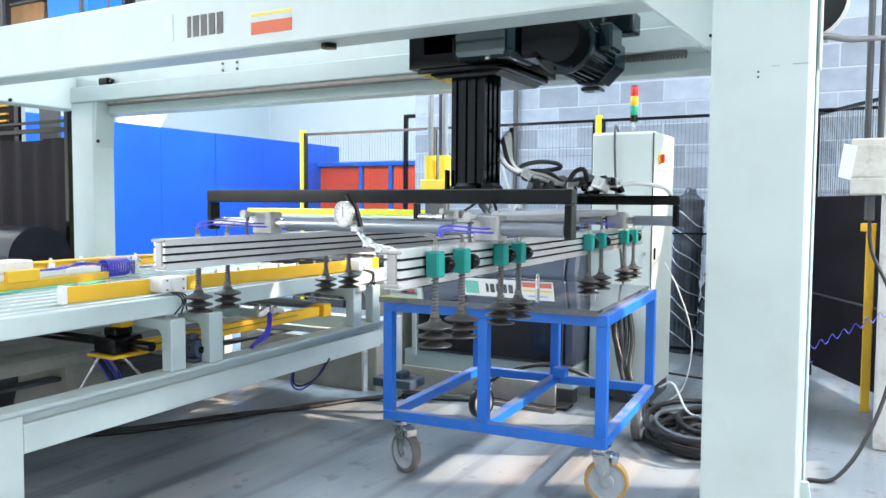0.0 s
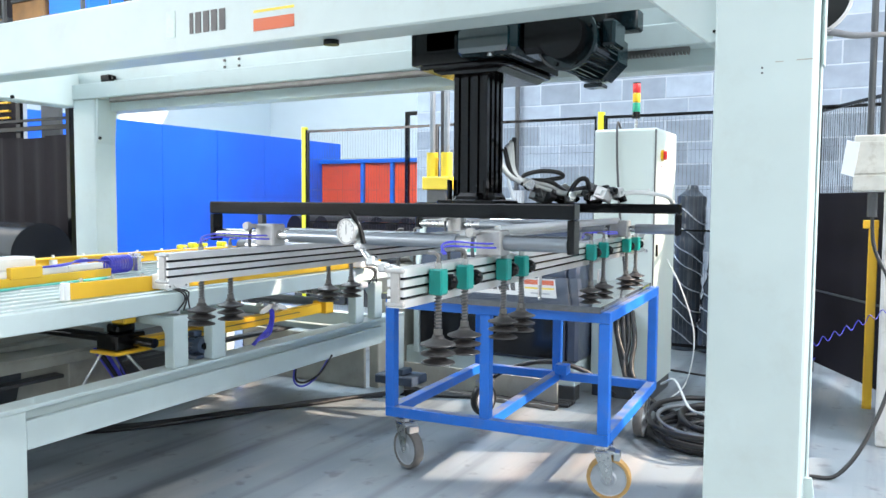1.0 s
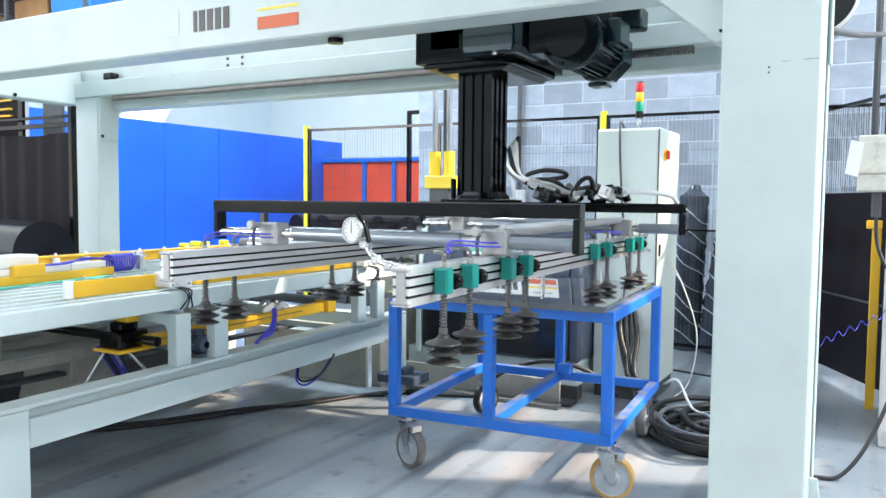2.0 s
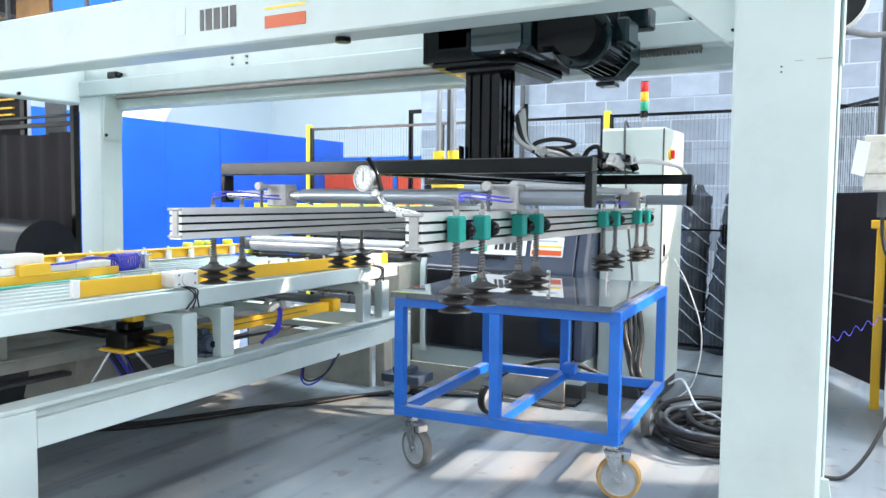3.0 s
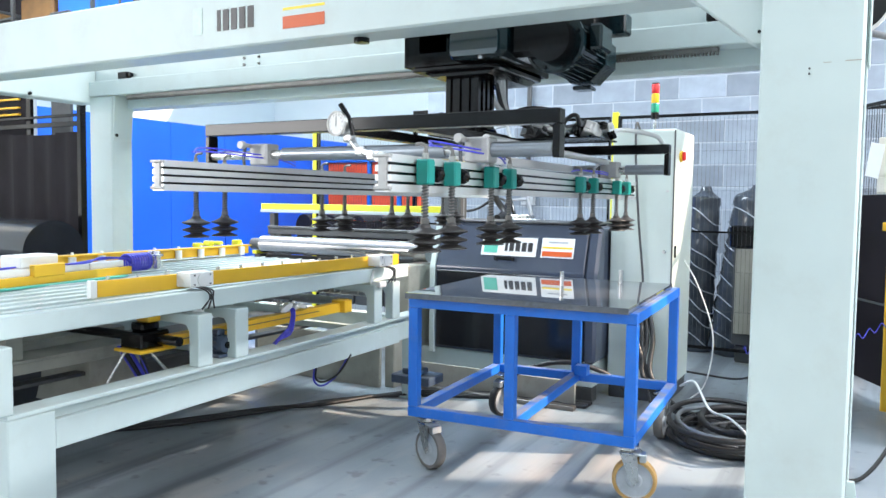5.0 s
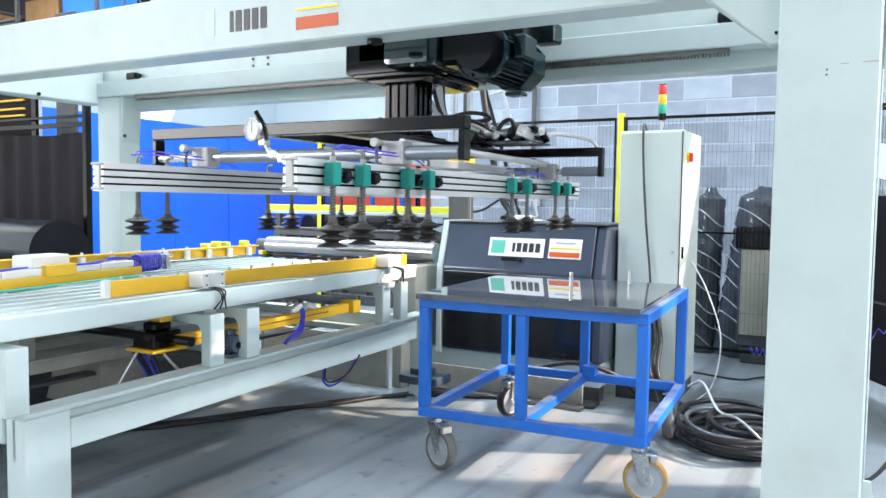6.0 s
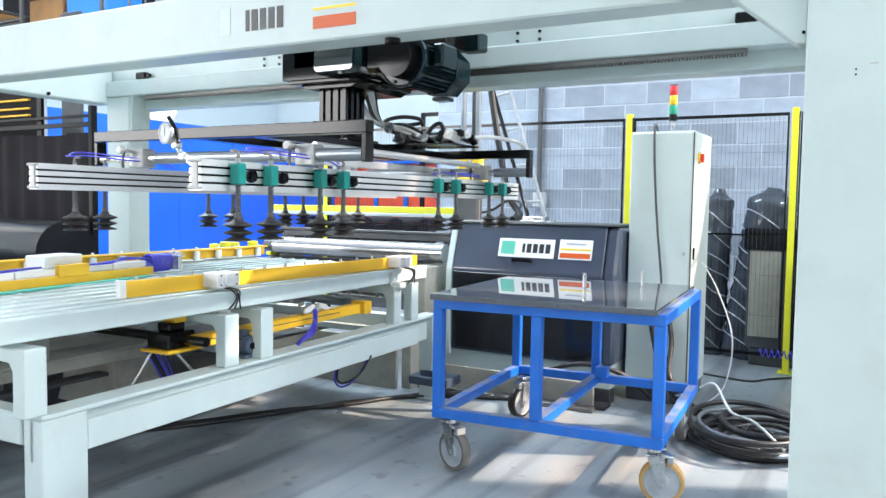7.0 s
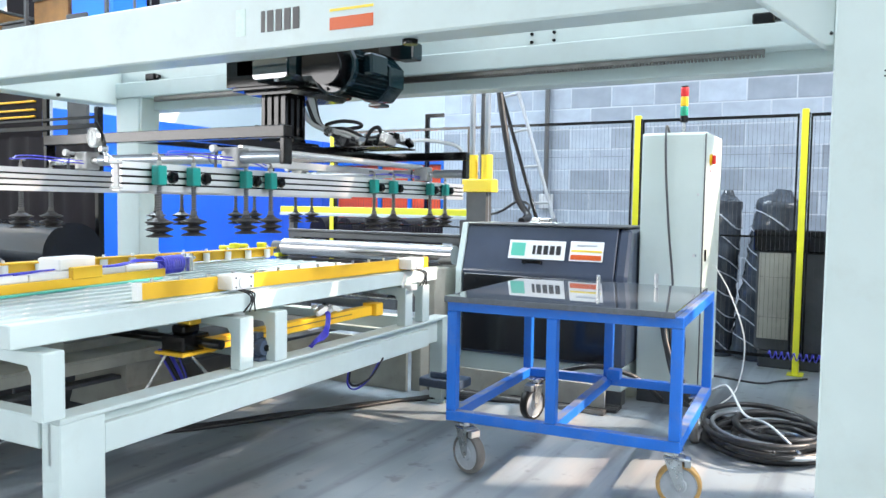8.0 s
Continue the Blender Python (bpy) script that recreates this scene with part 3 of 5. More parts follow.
def lifting_head():
    hd = thing("lifting_head", "black lifting frame with aluminium bars carrying bellows suction cups", "vacuum lifter", pose(0, 0, 0))
    # fluted mast and its foot
    mx, my, mw = -0.50, -0.30, 0.078
    n, out = 7, []
    for s in range(4):
        for i in range(n):
            a, b = -mw + 2 * mw * i / n, -mw + 2 * mw * (i + 1) / n
            d = 0.010 if i % 2 else 0.0
            for t, dd in ((a, d), (b, d)):
                u = {0: (t, -mw + dd), 1: (mw - dd, t), 2: (-t, mw - dd), 3: (-mw + dd, -t)}[s]
                out.append((mx + u[0], my + u[1]))
    part("mast", prism(out, "z", 1.345, 2.75), BLACK, hd)
    part("mast_foot", boxes([((mx - 0.13, my - 0.13, 1.328), (mx + 0.13, my + 0.13, 1.344)), ((mx - 0.09, my - 0.115, 1.345), (mx - 0.08, my - 0.08, 1.43)), ((mx + 0.08, my - 0.115, 1.345), (mx + 0.09, my - 0.08, 1.43))]), BLACK, hd)
    part("mast_shoe", lathe([(0.12, 1.345), (0.115, 1.36), (0.10, 1.375)], 8, m=Matrix.Translation((mx, my, 0)) @ Matrix.Rotation(radians(22.5), 4, "Z")), BLACK, hd)
    # black frames, front and rear, with a tube in each
    for y, x0, x1 in ((-1.12, -1.215, 0.232), (0.42, -1.235, 0.20)):
        part("cross_rail", box((x0, y - 0.025, 1.287), (x1, y + 0.025, 1.332), 0.003), BLACK, hd)
        for x in (x0, x1 - 0.022):
            part("drop_plate", box((x, y - 0.024, 1.185), (x + 0.022, y + 0.024, 1.286), 0.003), BLACK, hd)
        part("tube", rod((x0 + 0.022, y, 1.213), (x1 - 0.022, y, 1.213), 0.017, 18), STEEL, hd, smooth=50)
        part("sleeve", rod((-0.84, y, 1.213), (-0.16, y, 1.213), 0.024, 18), GREYTUBE, hd, "grey sleeve tube", smooth=50)
        part("sleeve", rod((-0.01, y, 1.213), (x1 - 0.024, y, 1.213), 0.024, 18), GREYTUBE, hd, "grey sleeve tube", smooth=50)
    for x in (-0.66, -0.34):
        part("long_rail", box((x - 0.03, -1.094, 1.290), (x + 0.03, 0.394, 1.326), 0.003), BLACK, hd)
    part("spar", box((-0.30, -1.06, 1.20), (-0.27, 0.39, 1.235), 0.003), ALU, hd)
    # two aluminium bars, clamped to the tubes
    for bx, by, length, side, ys in ((-0.048, -1.66, 2.62, 1, (-1.52, -1.36, -1.08, -0.93, -0.13, 0.06, 0.47, 0.66)), (-0.948, -1.60, 2.60, -1, (-1.39, -1.25, -0.66, -0.49, -0.08, 0.08, 0.47, 0.64))):
        m = Matrix.Translation((bx, by, 1.072)) @ Matrix.Rotation(radians(1.8), 4, "Z")
        bar = part("profile_bar", turn(profile_bar(length), m), ALU, hd, "slotted aluminium profile bar")
        # black strips sunk in the grooves stand in for the shade inside
        for s in (-1, 1):
            for zc in (0.0245, 0.0490, 0.0735):
                lo, hi = sorted((s * 0.0095, s * 0.0185))
                part("slot_shade", turn(box((lo, 0.004, zc - 0.0034), (hi, length - 0.004, zc + 0.0034), 0), m), BLACK, bar, "black strip in place of shade inside the slot")
        for e in (0.0, length):
            bm = box((-0.013, -0.005 + e, 0.004), (0.013, 0.005 + e, 0.094), 0.002)
            for z in (0.004, 0.088):
                box((-0.027, -0.010 + e, z), (0.027, 0.004 + e, z + 0.010), 0.003, bm)
            part("end_cap", turn(bm, m), CASTALU, bar)
        for y in (-1.12, 0.42):
            xx = bx - math.tan(radians(1.8)) * (y - by)
            ck = part("tube_clamp", box((xx - 0.015, y - 0.035, 1.173), (xx + 0.07, y + 0.035, 1.252), 0.005), CASTALU, hd)
            part("clamp_screw", lathe([(0.008, 0), (0.008, 0.03), (0.014, 0.032), (0.016, 0.042), (0.014, 0.052)], 14, m=pose(xx - 0.01, y - 0.036, 1.245, 90)), CASTALU, ck, "round clamp knob", smooth=40)
            part("clamp_lever", tube([(xx - 0.01, y - 0.06, 1.24), (xx - 0.01, y - 0.068, 1.20), (xx - 0.005, y - 0.07, 1.16)], 0.006, 6), PIT, ck, smooth=60)
        for y in ys:
            u = suction_unit(side)
            dx = bx - math.tan(radians(1.8)) * (y - by) + side * 0.048
            u.parent = hd
            u.matrix_basis = pose(dx, y, 0.913, 0, 0, 0 if side > 0 else 180)
    # silver rod along the right-hand bar
    part("stay_rod", rod((-0.03, -1.10, 1.250), (-0.10, 0.42, 1.250), 0.015, 14), ALU, hd, smooth=50)
    # vacuum gauge on an angled fitting
    gm = Matrix.Translation((-0.228, -1.585, 1.257)) @ Matrix.Rotation(radians(-10), 4, "Z") @ Matrix.Rotation(radians(90), 4, "X")
    g = part("gauge", lathe([(0.030, 0.0), (0.034, 0.004), (0.034, 0.024), (0.031, 0.027)], 28, m=gm), STEEL, hd, smooth=40)
    part("dial", lathe([(0.030, 0.0275), (0.030, 0.0285)], 28, m=gm), WHITE, g)
    part("needle", turn(box((-0.0007, -0.008, 0.029), (0.0007, 0.020, 0.030), 0), gm), LETTER, g)
    for k in range(11):
        part("tick", turn(box((-0.0006, 0.022, 0.0286), (0.0006, 0.027, 0.0292), 0), gm @ Matrix.Rotation(radians(-135 + 27 * k), 4, "Z")), LETTER, g)
    part("bezel", lathe([(0.029, 0.027), (0.0345, 0.027), (0.0345, 0.031), (0.030, 0.031)], 28, m=gm, hollow=True), CASTALU, g, smooth=40)
    bm = tube([(-0.222, -1.58, 1.24), (-0.20, -1.59, 1.215), (-0.165, -1.60, 1.185), (-0.11, -1.61, 1.168), (-0.06, -1.63, 1.165)], 0.009, 10)
    for q in ((-0.205, -1.59, 1.22), (-0.16, -1.60, 1.182), (-0.115, -1.61, 1.168), (-0.085, -1.62, 1.165)):
        box((q[0] - 0.014, q[1] - 0.014, q[2] - 0.013), (q[0] + 0.014, q[1] + 0.014, q[2] + 0.013), 0.005, bm)
    part("fitting", bm, STEEL, hd, smooth=40)
    part("valve_lever", tube([(-0.185, -1.60, 1.225), (-0.20, -1.60, 1.27), (-0.225, -1.605, 1.31)], 0.007, 8), BLACK, hd, smooth=60)
    # air hoses above the bars
    for k, bx in enumerate((-0.05, -0.95)):
        for j in range(2):
            z = 1.175 + 0.012 * j
            o = 0.012 * j
            part("hose", tube([(bx + 0.05, -1.50 + o, 1.200), (bx + 0.01, -1.44, z + 0.03), (bx - 0.02, -1.34 + o, z + 0.036), (bx + 0.03 - o, -1.2, z + 0.026), (bx + 0.045, -1.06 + o, z + 0.02), (bx + 0.02, -0.95, z + 0.004)], 0.003, 6), HOSE, hd, "blue air hose", smooth=60)
    # valves and hose bundle on the rear of the frame
    random.seed(5)
    for j in range(24):
        x, y, s = random.uniform(-0.38, 0.02), random.uniform(-0.10, 0.14), random.uniform(0.012, 0.026)
        z = 1.345 + random.uniform(0, 0.05)
        part("valve", turn(boxes([((-s, -s * 1.6, -s), (s, s * 1.6, s)), ((-s * 0.5, -s * 2.2, -s * 0.5), (s * 0.5, s * 2.2, s * 0.5))], 0.003), pose(x, y, z, random.uniform(-40, 40), random.uniform(-30, 30), random.uniform(0, 180))), random.choice((STEEL, ALU, BLACK, PIT)), hd)
    part("valve_plate", box((-0.37, -0.13, 1.327), (0.02, 0.16, 1.334), 0.002), BLACK, hd)
    for j in range(13):
        o = random.uniform(-0.05, 0.05)
        part("hose", tube([(-0.42 + o, -0.22, 1.56 + o), (-0.40, -0.16 + o, 1.45), (-0.32 + o, -0.06, 1.38 + abs(o)), (-0.22, 0.06 + o, 1.375), (-0.08 + o, 0.10, 1.385), (0.0, 0.16, 1.35)], 0.008 + 0.002 * (j % 3), 8), CABLE if j % 3 == 1 else (WHITECABLE if j % 3 else GREYWHEEL), hd, "ribbed hose", smooth=60)
    for j in range(2):
        part("hose", tube([(-0.10, -0.1, 1.185), (-0.13 - 0.02 * j, 0.1, 1.20), (-0.09, 0.3, 1.19 + 0.01 * j), (-0.10, 0.55, 1.185)], 0.003, 6), HOSE, hd, "blue air hose", smooth=60)
    part("hose", tube([(-0.36, -0.10, 1.41), (-0.38, -0.10, 1.45), (-0.32, -0.05, 1.475), (-0.25, 0.0, 1.47), (-0.24, 0.02, 1.45), (-0.31, -0.02, 1.435), (-0.37, -0.06, 1.42)], 0.010, 8), CABLE, hd, "coiled black hose", smooth=60)
    part("hose", tube([(-0.20, 0.0, 1.37), (-0.17, 0.02, 1.43), (-0.13, 0.03, 1.44), (-0.12, 0.05, 1.38)], 0.011, 8), CABLE, hd, "black ribbed hose", smooth=60)
    part("pressure_switch", lathe([(0.026, 0), (0.028, 0.015), (0.022, 0.024)], 18, m=pose(-0.33, -0.14, 1.41, 75, 0, 25)), STEEL, hd, smooth=40)
    part("conduit", tube([(-0.02, 0.10, 1.37), (0.05, 0.20, 1.385), (0.14, 0.36, 1.37), (0.165, 0.42, 1.335)], 0.010, 8), WHITECABLE, hd, "pale grey conduit", smooth=60)
    return hd


# ---- trolley with the slab ----
def castor(m, heading, tyre_mat):
    c = new("castor")
    c.matrix_basis = m @ pose(0, 0, 0, 0, 0, heading)
    part("top_plate", box((-0.05, -0.045, 0.250), (0.05, 0.045, 0.258), 0.002), STEEL, c)
    part("swivel", rod((0, 0, 0.232), (0, 0, 0.250), 0.032, 18), STEEL, c)
    for s in (-1, 1):
        part("fork", prism([(-0.035, 0.23), (0.045, 0.23), (0.055, 0.10), (0.035, 0.075), (0.015, 0.10)], "y", s * 0.032 - 0.002, s * 0.032 + 0.002), STEEL, c)
    w = part("wheel", lathe([(0.030, -0.027), (0.036, -0.02), (0.075, -0.018), (0.080, -0.022), (0.080, 0.022), (0.075, 0.018), (0.036, 0.02), (0.030, 0.027)], 32, m=pose(0.035, 0, 0.1, 90)), GREYWHEEL, c, "grey cast wheel", smooth=35)
    bm = bmesh.new()
    prof = [(0.081, -0.024), (0.094, -0.024), (0.099, -0.016), (0.1, 0.0), (0.099, 0.016), (0.094, 0.024), (0.081, 0.024)]
    part("tyre", lathe(prof, 36, bm, pose(0.035, 0, 0.1, 90), True), tyre_mat, w, smooth=40)
    part("axle", rod((0.035, -0.04, 0.1), (0.035, 0.04, 0.1), 0.010, 8), STEEL, w)
    part("brake", boxes([((-0.03, -0.038, 0.215), (0.06, 0.038, 0.228)), ((0.055, -0.03, 0.185), (0.085, 0.03, 0.222))], 0.004), STEEL, c)
    return c


TROLLEY = Matrix.Translation((0.0, 0.0, 0.0)) @ Matrix.Rotation(radians(3.7), 4, "Z")


def trolley():
    t = thing("trolley", "blue painted square-tube trolley on castors under a dark slab", "trolley", TROLLEY)
    W, D, s, zb, zt = 1.125, 1.20, 0.05, 0.26, 0.858
    for x, y in ((-W, 0), (-s, 0), (-W, D - s), (-s, D - s), (-0.615, 0), (-0.615, D - s)):
        part("leg", box((x, y, zb + s + 0.001), (x + s, y + s, zt - s - 0.001), 0.003), BLUE, t)
    for z in (zb, zt - s):
        for y in (0, D - s):
            part("cross_rail", box((-W, y, z), (0, y + s, z + s), 0.003), BLUE, t)
        for x in (-W, -s) + ((-0.615,) if z == zb else ()):
            part("side_rail", box((x, s + 0.001, z), (x + s, D - s - 0.001, z + s), 0.003), BLUE, t)
    part("bracket", box((-0.575, D - 0.13, zb + s + 0.001), (-0.50, D - s - 0.002, zb + s + 0.06), 0.003), BLUE, t)
    for x, y, h, mat in ((-1.045, 0.055, -25, GREYTYRE), (-0.045, 0.075, 8, TYRE), (-1.03, D - 0.07, 250, CABLE), (-0.06, D - 0.07, 265, GREYTYRE)):
        c = castor(Matrix.Translation((x, y, 0.0)), h, mat)
        c.parent = t
    sl = tagged(obj("slab", turn(box((-1.115, -0.06, 0.859), (-0.028, 1.10, 0.887), 0.001), TROLLEY), SLAB), "polished dark stone slab lying on the blue trolley", "slab")
    return t


# ---- rear coating machine ----
def rear_machine():
    c = thing("coating_machine", "coating machine with a dark navy sloping cover and pull handle", "machine")
    x0, x1 = -1.965, -0.70
    part("cover", prism([(1.60, 0.86), (1.70, 1.185), (2.25, 1.185), (2.25, 0.26), (1.60, 0.26)], "x", x0 + 0.045, x1 - 0.09, bevel=0.006), NAVY, c)
    part("end_cheek", prism([(1.585, 0.85), (1.69, 1.20), (2.26, 1.20), (2.26, 0.22), (1.585, 0.22)], "x", x0, x0 + 0.043, bevel=0.004), PALE, c)
    part("end_cheek", prism([(1.60, 0.86), (1.70, 1.18), (2.25, 1.18), (2.25, 0.26), (1.60, 0.26)], "x", x1 - 0.088, x1, bevel=0.02), NAVY, c)
    # near-black sheet added to give the cover's upright front its shade
    part("shaded_front", box((x0 + 0.06, 1.588, 0.28), (x1 - 0.10, 1.598, 0.835), 0.003), GLOSSBLACK, c, "near-black sheet in place of the cover's shaded lower front")
    part("top_edge", box((x0 + 0.044, 1.685, 1.187), (x1 - 0.02, 2.25, 1.20), 0.003), PIT, c)
    # plates on the slope: z up the slope
    sl = math.degrees(math.atan2(0.10, 0.325))
    base = Matrix.Translation((0, 1.60, 0.86)) @ Matrix.Rotation(radians(-sl), 4, "X")
    p = part("logo_plate", turn(box((-1.565, -0.008, 0.10), (-1.145, -0.003, 0.235), 0.001), base), SIGNWHITE, c, "white logo plate")
    brand_bars(-1.40, -1.165, -0.0105, 0.135, 0.20, p, base)
    part("mark", turn(box((-1.545, -0.0105, 0.12), (-1.44, -0.0085, 0.215), 0), base), GREENMARK, p, "sea-green mark")
    q = part("banded_plate", turn(box((-1.11, -0.008, 0.10), (-0.875, -0.003, 0.24), 0.001), base), SIGNWHITE, c, "white plate with coloured bands")
    part("band", turn(box((-1.10, -0.0105, 0.11), (-0.885, -0.0085, 0.145), 0), base), ORANGE, q)
    part("band", turn(box((-1.10, -0.0105, 0.165), (-0.885, -0.0085, 0.178), 0), base), STRIPE, q)
    part("band", turn(box((-1.06, -0.0105, 0.205), (-0.92, -0.0085, 0.215), 0), base), GREYWHEEL, q)
    part("handle", turn(boxes([((-1.44, -0.045, 0.06), (-1.30, -0.033, 0.085)), ((-1.44, -0.034, 0.06), (-1.425, -0.003, 0.085)), ((-1.315, -0.034, 0.06), (-1.30, -0.003, 0.085))], 0.002), base), BLACK, c)
    part("sill", box((-2.05, 1.62, 0.10), (-0.72, 2.2, 0.255), 0.005), PALE, c)
    part("side_frame", box((-2.20, 1.45, 0.0), (-2.06, 2.2, 0.86), 0.006), DUSTY, c)
    part("side_frame", box((-2.14, 1.26, 0.0), (-2.06, 1.38, 0.44), 0.006), DUSTY, c)
    part("floor_beam", box((-2.05, 1.34, 0.0), (-0.75, 1.40, 0.03), 0.003), OILED, c)
    part("base_panel", box((-2.05, 1.45, 0.0), (-0.78, 1.47, 0.17), 0.003), DUSTY, c)
    part("floor_beam", box((-1.90, 1.62, 0.0), (-0.72, 1.72, 0.098), 0.004), PIT, c)
    part("foot_box", boxes([((-1.95, 1.05, 0.10), (-1.65, 1.25, 0.16)), ((-1.88, 1.08, 0.162), (-1.74, 1.2, 0.20))], 0.006), MOTORBLUE, c)
    r = thing("coating_roller", "polished chrome coating roller of the rear machine", "roller")
    part("drum", rod((-3.72, 1.75, 0.945), (-2.06, 1.75, 0.945), 0.075, 40), CHROME, r, smooth=40)
    part("journal", rod((-3.84, 1.75, 0.945), (-3.725, 1.75, 0.945), 0.05, 24), PIT, r, smooth=40)
    r2 = thing("lower_roller", "dark lower roller beneath the chrome roller", "roller")
    part("drum", rod((-3.70, 1.80, 0.80), (-2.21, 1.80, 0.80), 0.06, 28), PIT, r2, smooth=40)
    part("bearing", box((-3.80, 1.72, 0.0), (-3.73, 1.88, 0.86), 0.005), PIT, r2)
    part("bearing", box((-3.79, 1.68, 0.862), (-3.74, 1.82, 0.893), 0.003), LEMON, r2)
    # rods with yellow stops
    m = thing("guide_mast", "two chrome guide rods with yellow stop sleeves", "guide rods")
    for x in (-2.08, -1.95):
        part("guide_rod", rod((x, 2.05, 1.19), (x, 2.05, 3.0), 0.022, 18), GREYTUBE, m, smooth=50)
        part("sleeve", rod((x, 2.05, 1.50), (x, 2.05, 1.72), 0.045, 20), STRIPE, m, smooth=50)
    part("yoke", box((-2.14, 1.99, 1.43), (-1.88, 2.11, 1.53), 0.006), STRIPE, m)
    part("lower_guide", boxes([((-2.10, 2.0, 1.02), (-1.93, 2.10, 1.43))], 0.004), PIT, m)
    part("backplate", box((-2.03, 2.09, 1.19), (-2.0, 2.11, 3.0), 0.003), PIT, m)
    # yellow and white rail above the roller
    t = thing("tray_rail", "long rail with a yellow face and white lower edge", "rail")
    part("rail", box((-4.3, 2.35, 1.235), (-2.2, 2.43, 1.29), 0.004), LEMON, t)
    part("edge", box((-4.3, 2.34, 1.205), (-2.2, 2.43, 1.233), 0.003), PALE, t)
    for x in (-4.2, -2.35):
        part("post", box((x, 2.36, 0), (x + 0.06, 2.42, 1.199), 0.003), PIT, t)
    d = thing("dryer_tray", "low dark tray behind the chrome roller", "tray")
    part("tray", boxes([((-3.9, 2.0, 1.02), (-2.15, 2.32, 1.07)), ((-3.9, 1.99, 1.071), (-2.15, 2.02, 1.095))], 0.004), PIT, d)
    for x in (-3.85, -2.25):
        part("leg", box((x, 2.05, 0), (x + 0.06, 2.2, 1.019), 0.003), PIT, d)


# ---- control cabinet ----
def control_cabinet():
    x0, x1, y0, y1, zt = -0.69, -0.268, 1.83, 2.42, 1.83
    c = thing("control_cabinet", "tall grey-green electrical control cabinet with a red-orange main switch", "control cabinet")
    part("body", box((x0, y0 + 0.022, 0.10), (x1, y1, zt), 0.008), CABINET, c)
    d = part("door", box((x0 + 0.008, y0, 0.14), (x1 - 0.008, y0 + 0.02, zt - 0.012), 0.006), CABINET, c)
    part("lock", rod((x1 - 0.05, y0, 1.02), (x1 - 0.05, y0 - 0.012, 1.02), 0.012, 12), STEEL, d)
    part("lock", rod((x1 - 0.04, y0, 1.42), (x1 - 0.04, y0 - 0.01, 1.42), 0.008, 12), STEEL, d)
    part("plinth", box((x0 + 0.01, y0 + 0.03, 0.0), (x1 - 0.01, y1 - 0.02, 0.098), 0.004), PIT, c)
    s = part("main_switch", rod((x1, 1.99, 1.655), (x1 + 0.012, 1.99, 1.655), 0.038, 20), LAMP_AMBER, c, "orange switch plate")
    part("switch_knob", box((x1 + 0.0125, 1.978, 1.625), (x1 + 0.035, 2.002, 1.685), 0.005), LAMP_RED, s, "red-orange switch knob")
    part("nameplate", box((x1, 1.98, 1.575), (x1 + 0.002, 2.0, 1.585), 0), LAMP_RED, c)
    part("hinge", box((x1, 1.88, 0.98), (x1 + 0.012, 1.895, 1.06), 0.003), BLACK, c)
    part("seal", box((x1 - 0.0075, y0 + 0.002, 0.14), (x1 - 0.002, y0 + 0.0215, zt - 0.012), 0.001), PIT, c)
    t = thing("signal_tower", "red, amber and green signal tower on top of the cabinet", "signal lamp")
    x, y = -0.455, 2.02
    part("stem", rod((x, y, zt), (x, y, 1.91), 0.012, 12), STEEL, t)
    part("base", rod((x, y, 1.912), (x, y, 1.955), 0.026, 18), BLACK, t)
    for k, mat in enumerate((LAMP_GREEN, LAMP_AMBER, LAMP_RED)):
        part("lens", lathe([(0.024, 0), (0.0265, 0.004), (0.0265, 0.058), (0.024, 0.062)], 20, m=pose(x, y, 1.957 + 0.0645 * k)), mat, t, ("green lens", "amber lens", "red lens")[k], smooth=40)
    part("cap", rod((x, y, 2.15), (x, y, 2.156), 0.025, 18), BLACK, t)
    cable("cabinet_cable", [(x - 0.06, 1.88, zt), (x - 0.07, 1.82, 1.86), (x - 0.06, 1.80, 1.6), (x - 0.03, 1.80, 1.2), (x + 0.01, 1.80, 0.8), (x + 0.02, 1.78, 0.4), (x + 0.1, 1.72, 0.03)], 0.008, PIT, "dark grey cable hanging down the cabinet front")


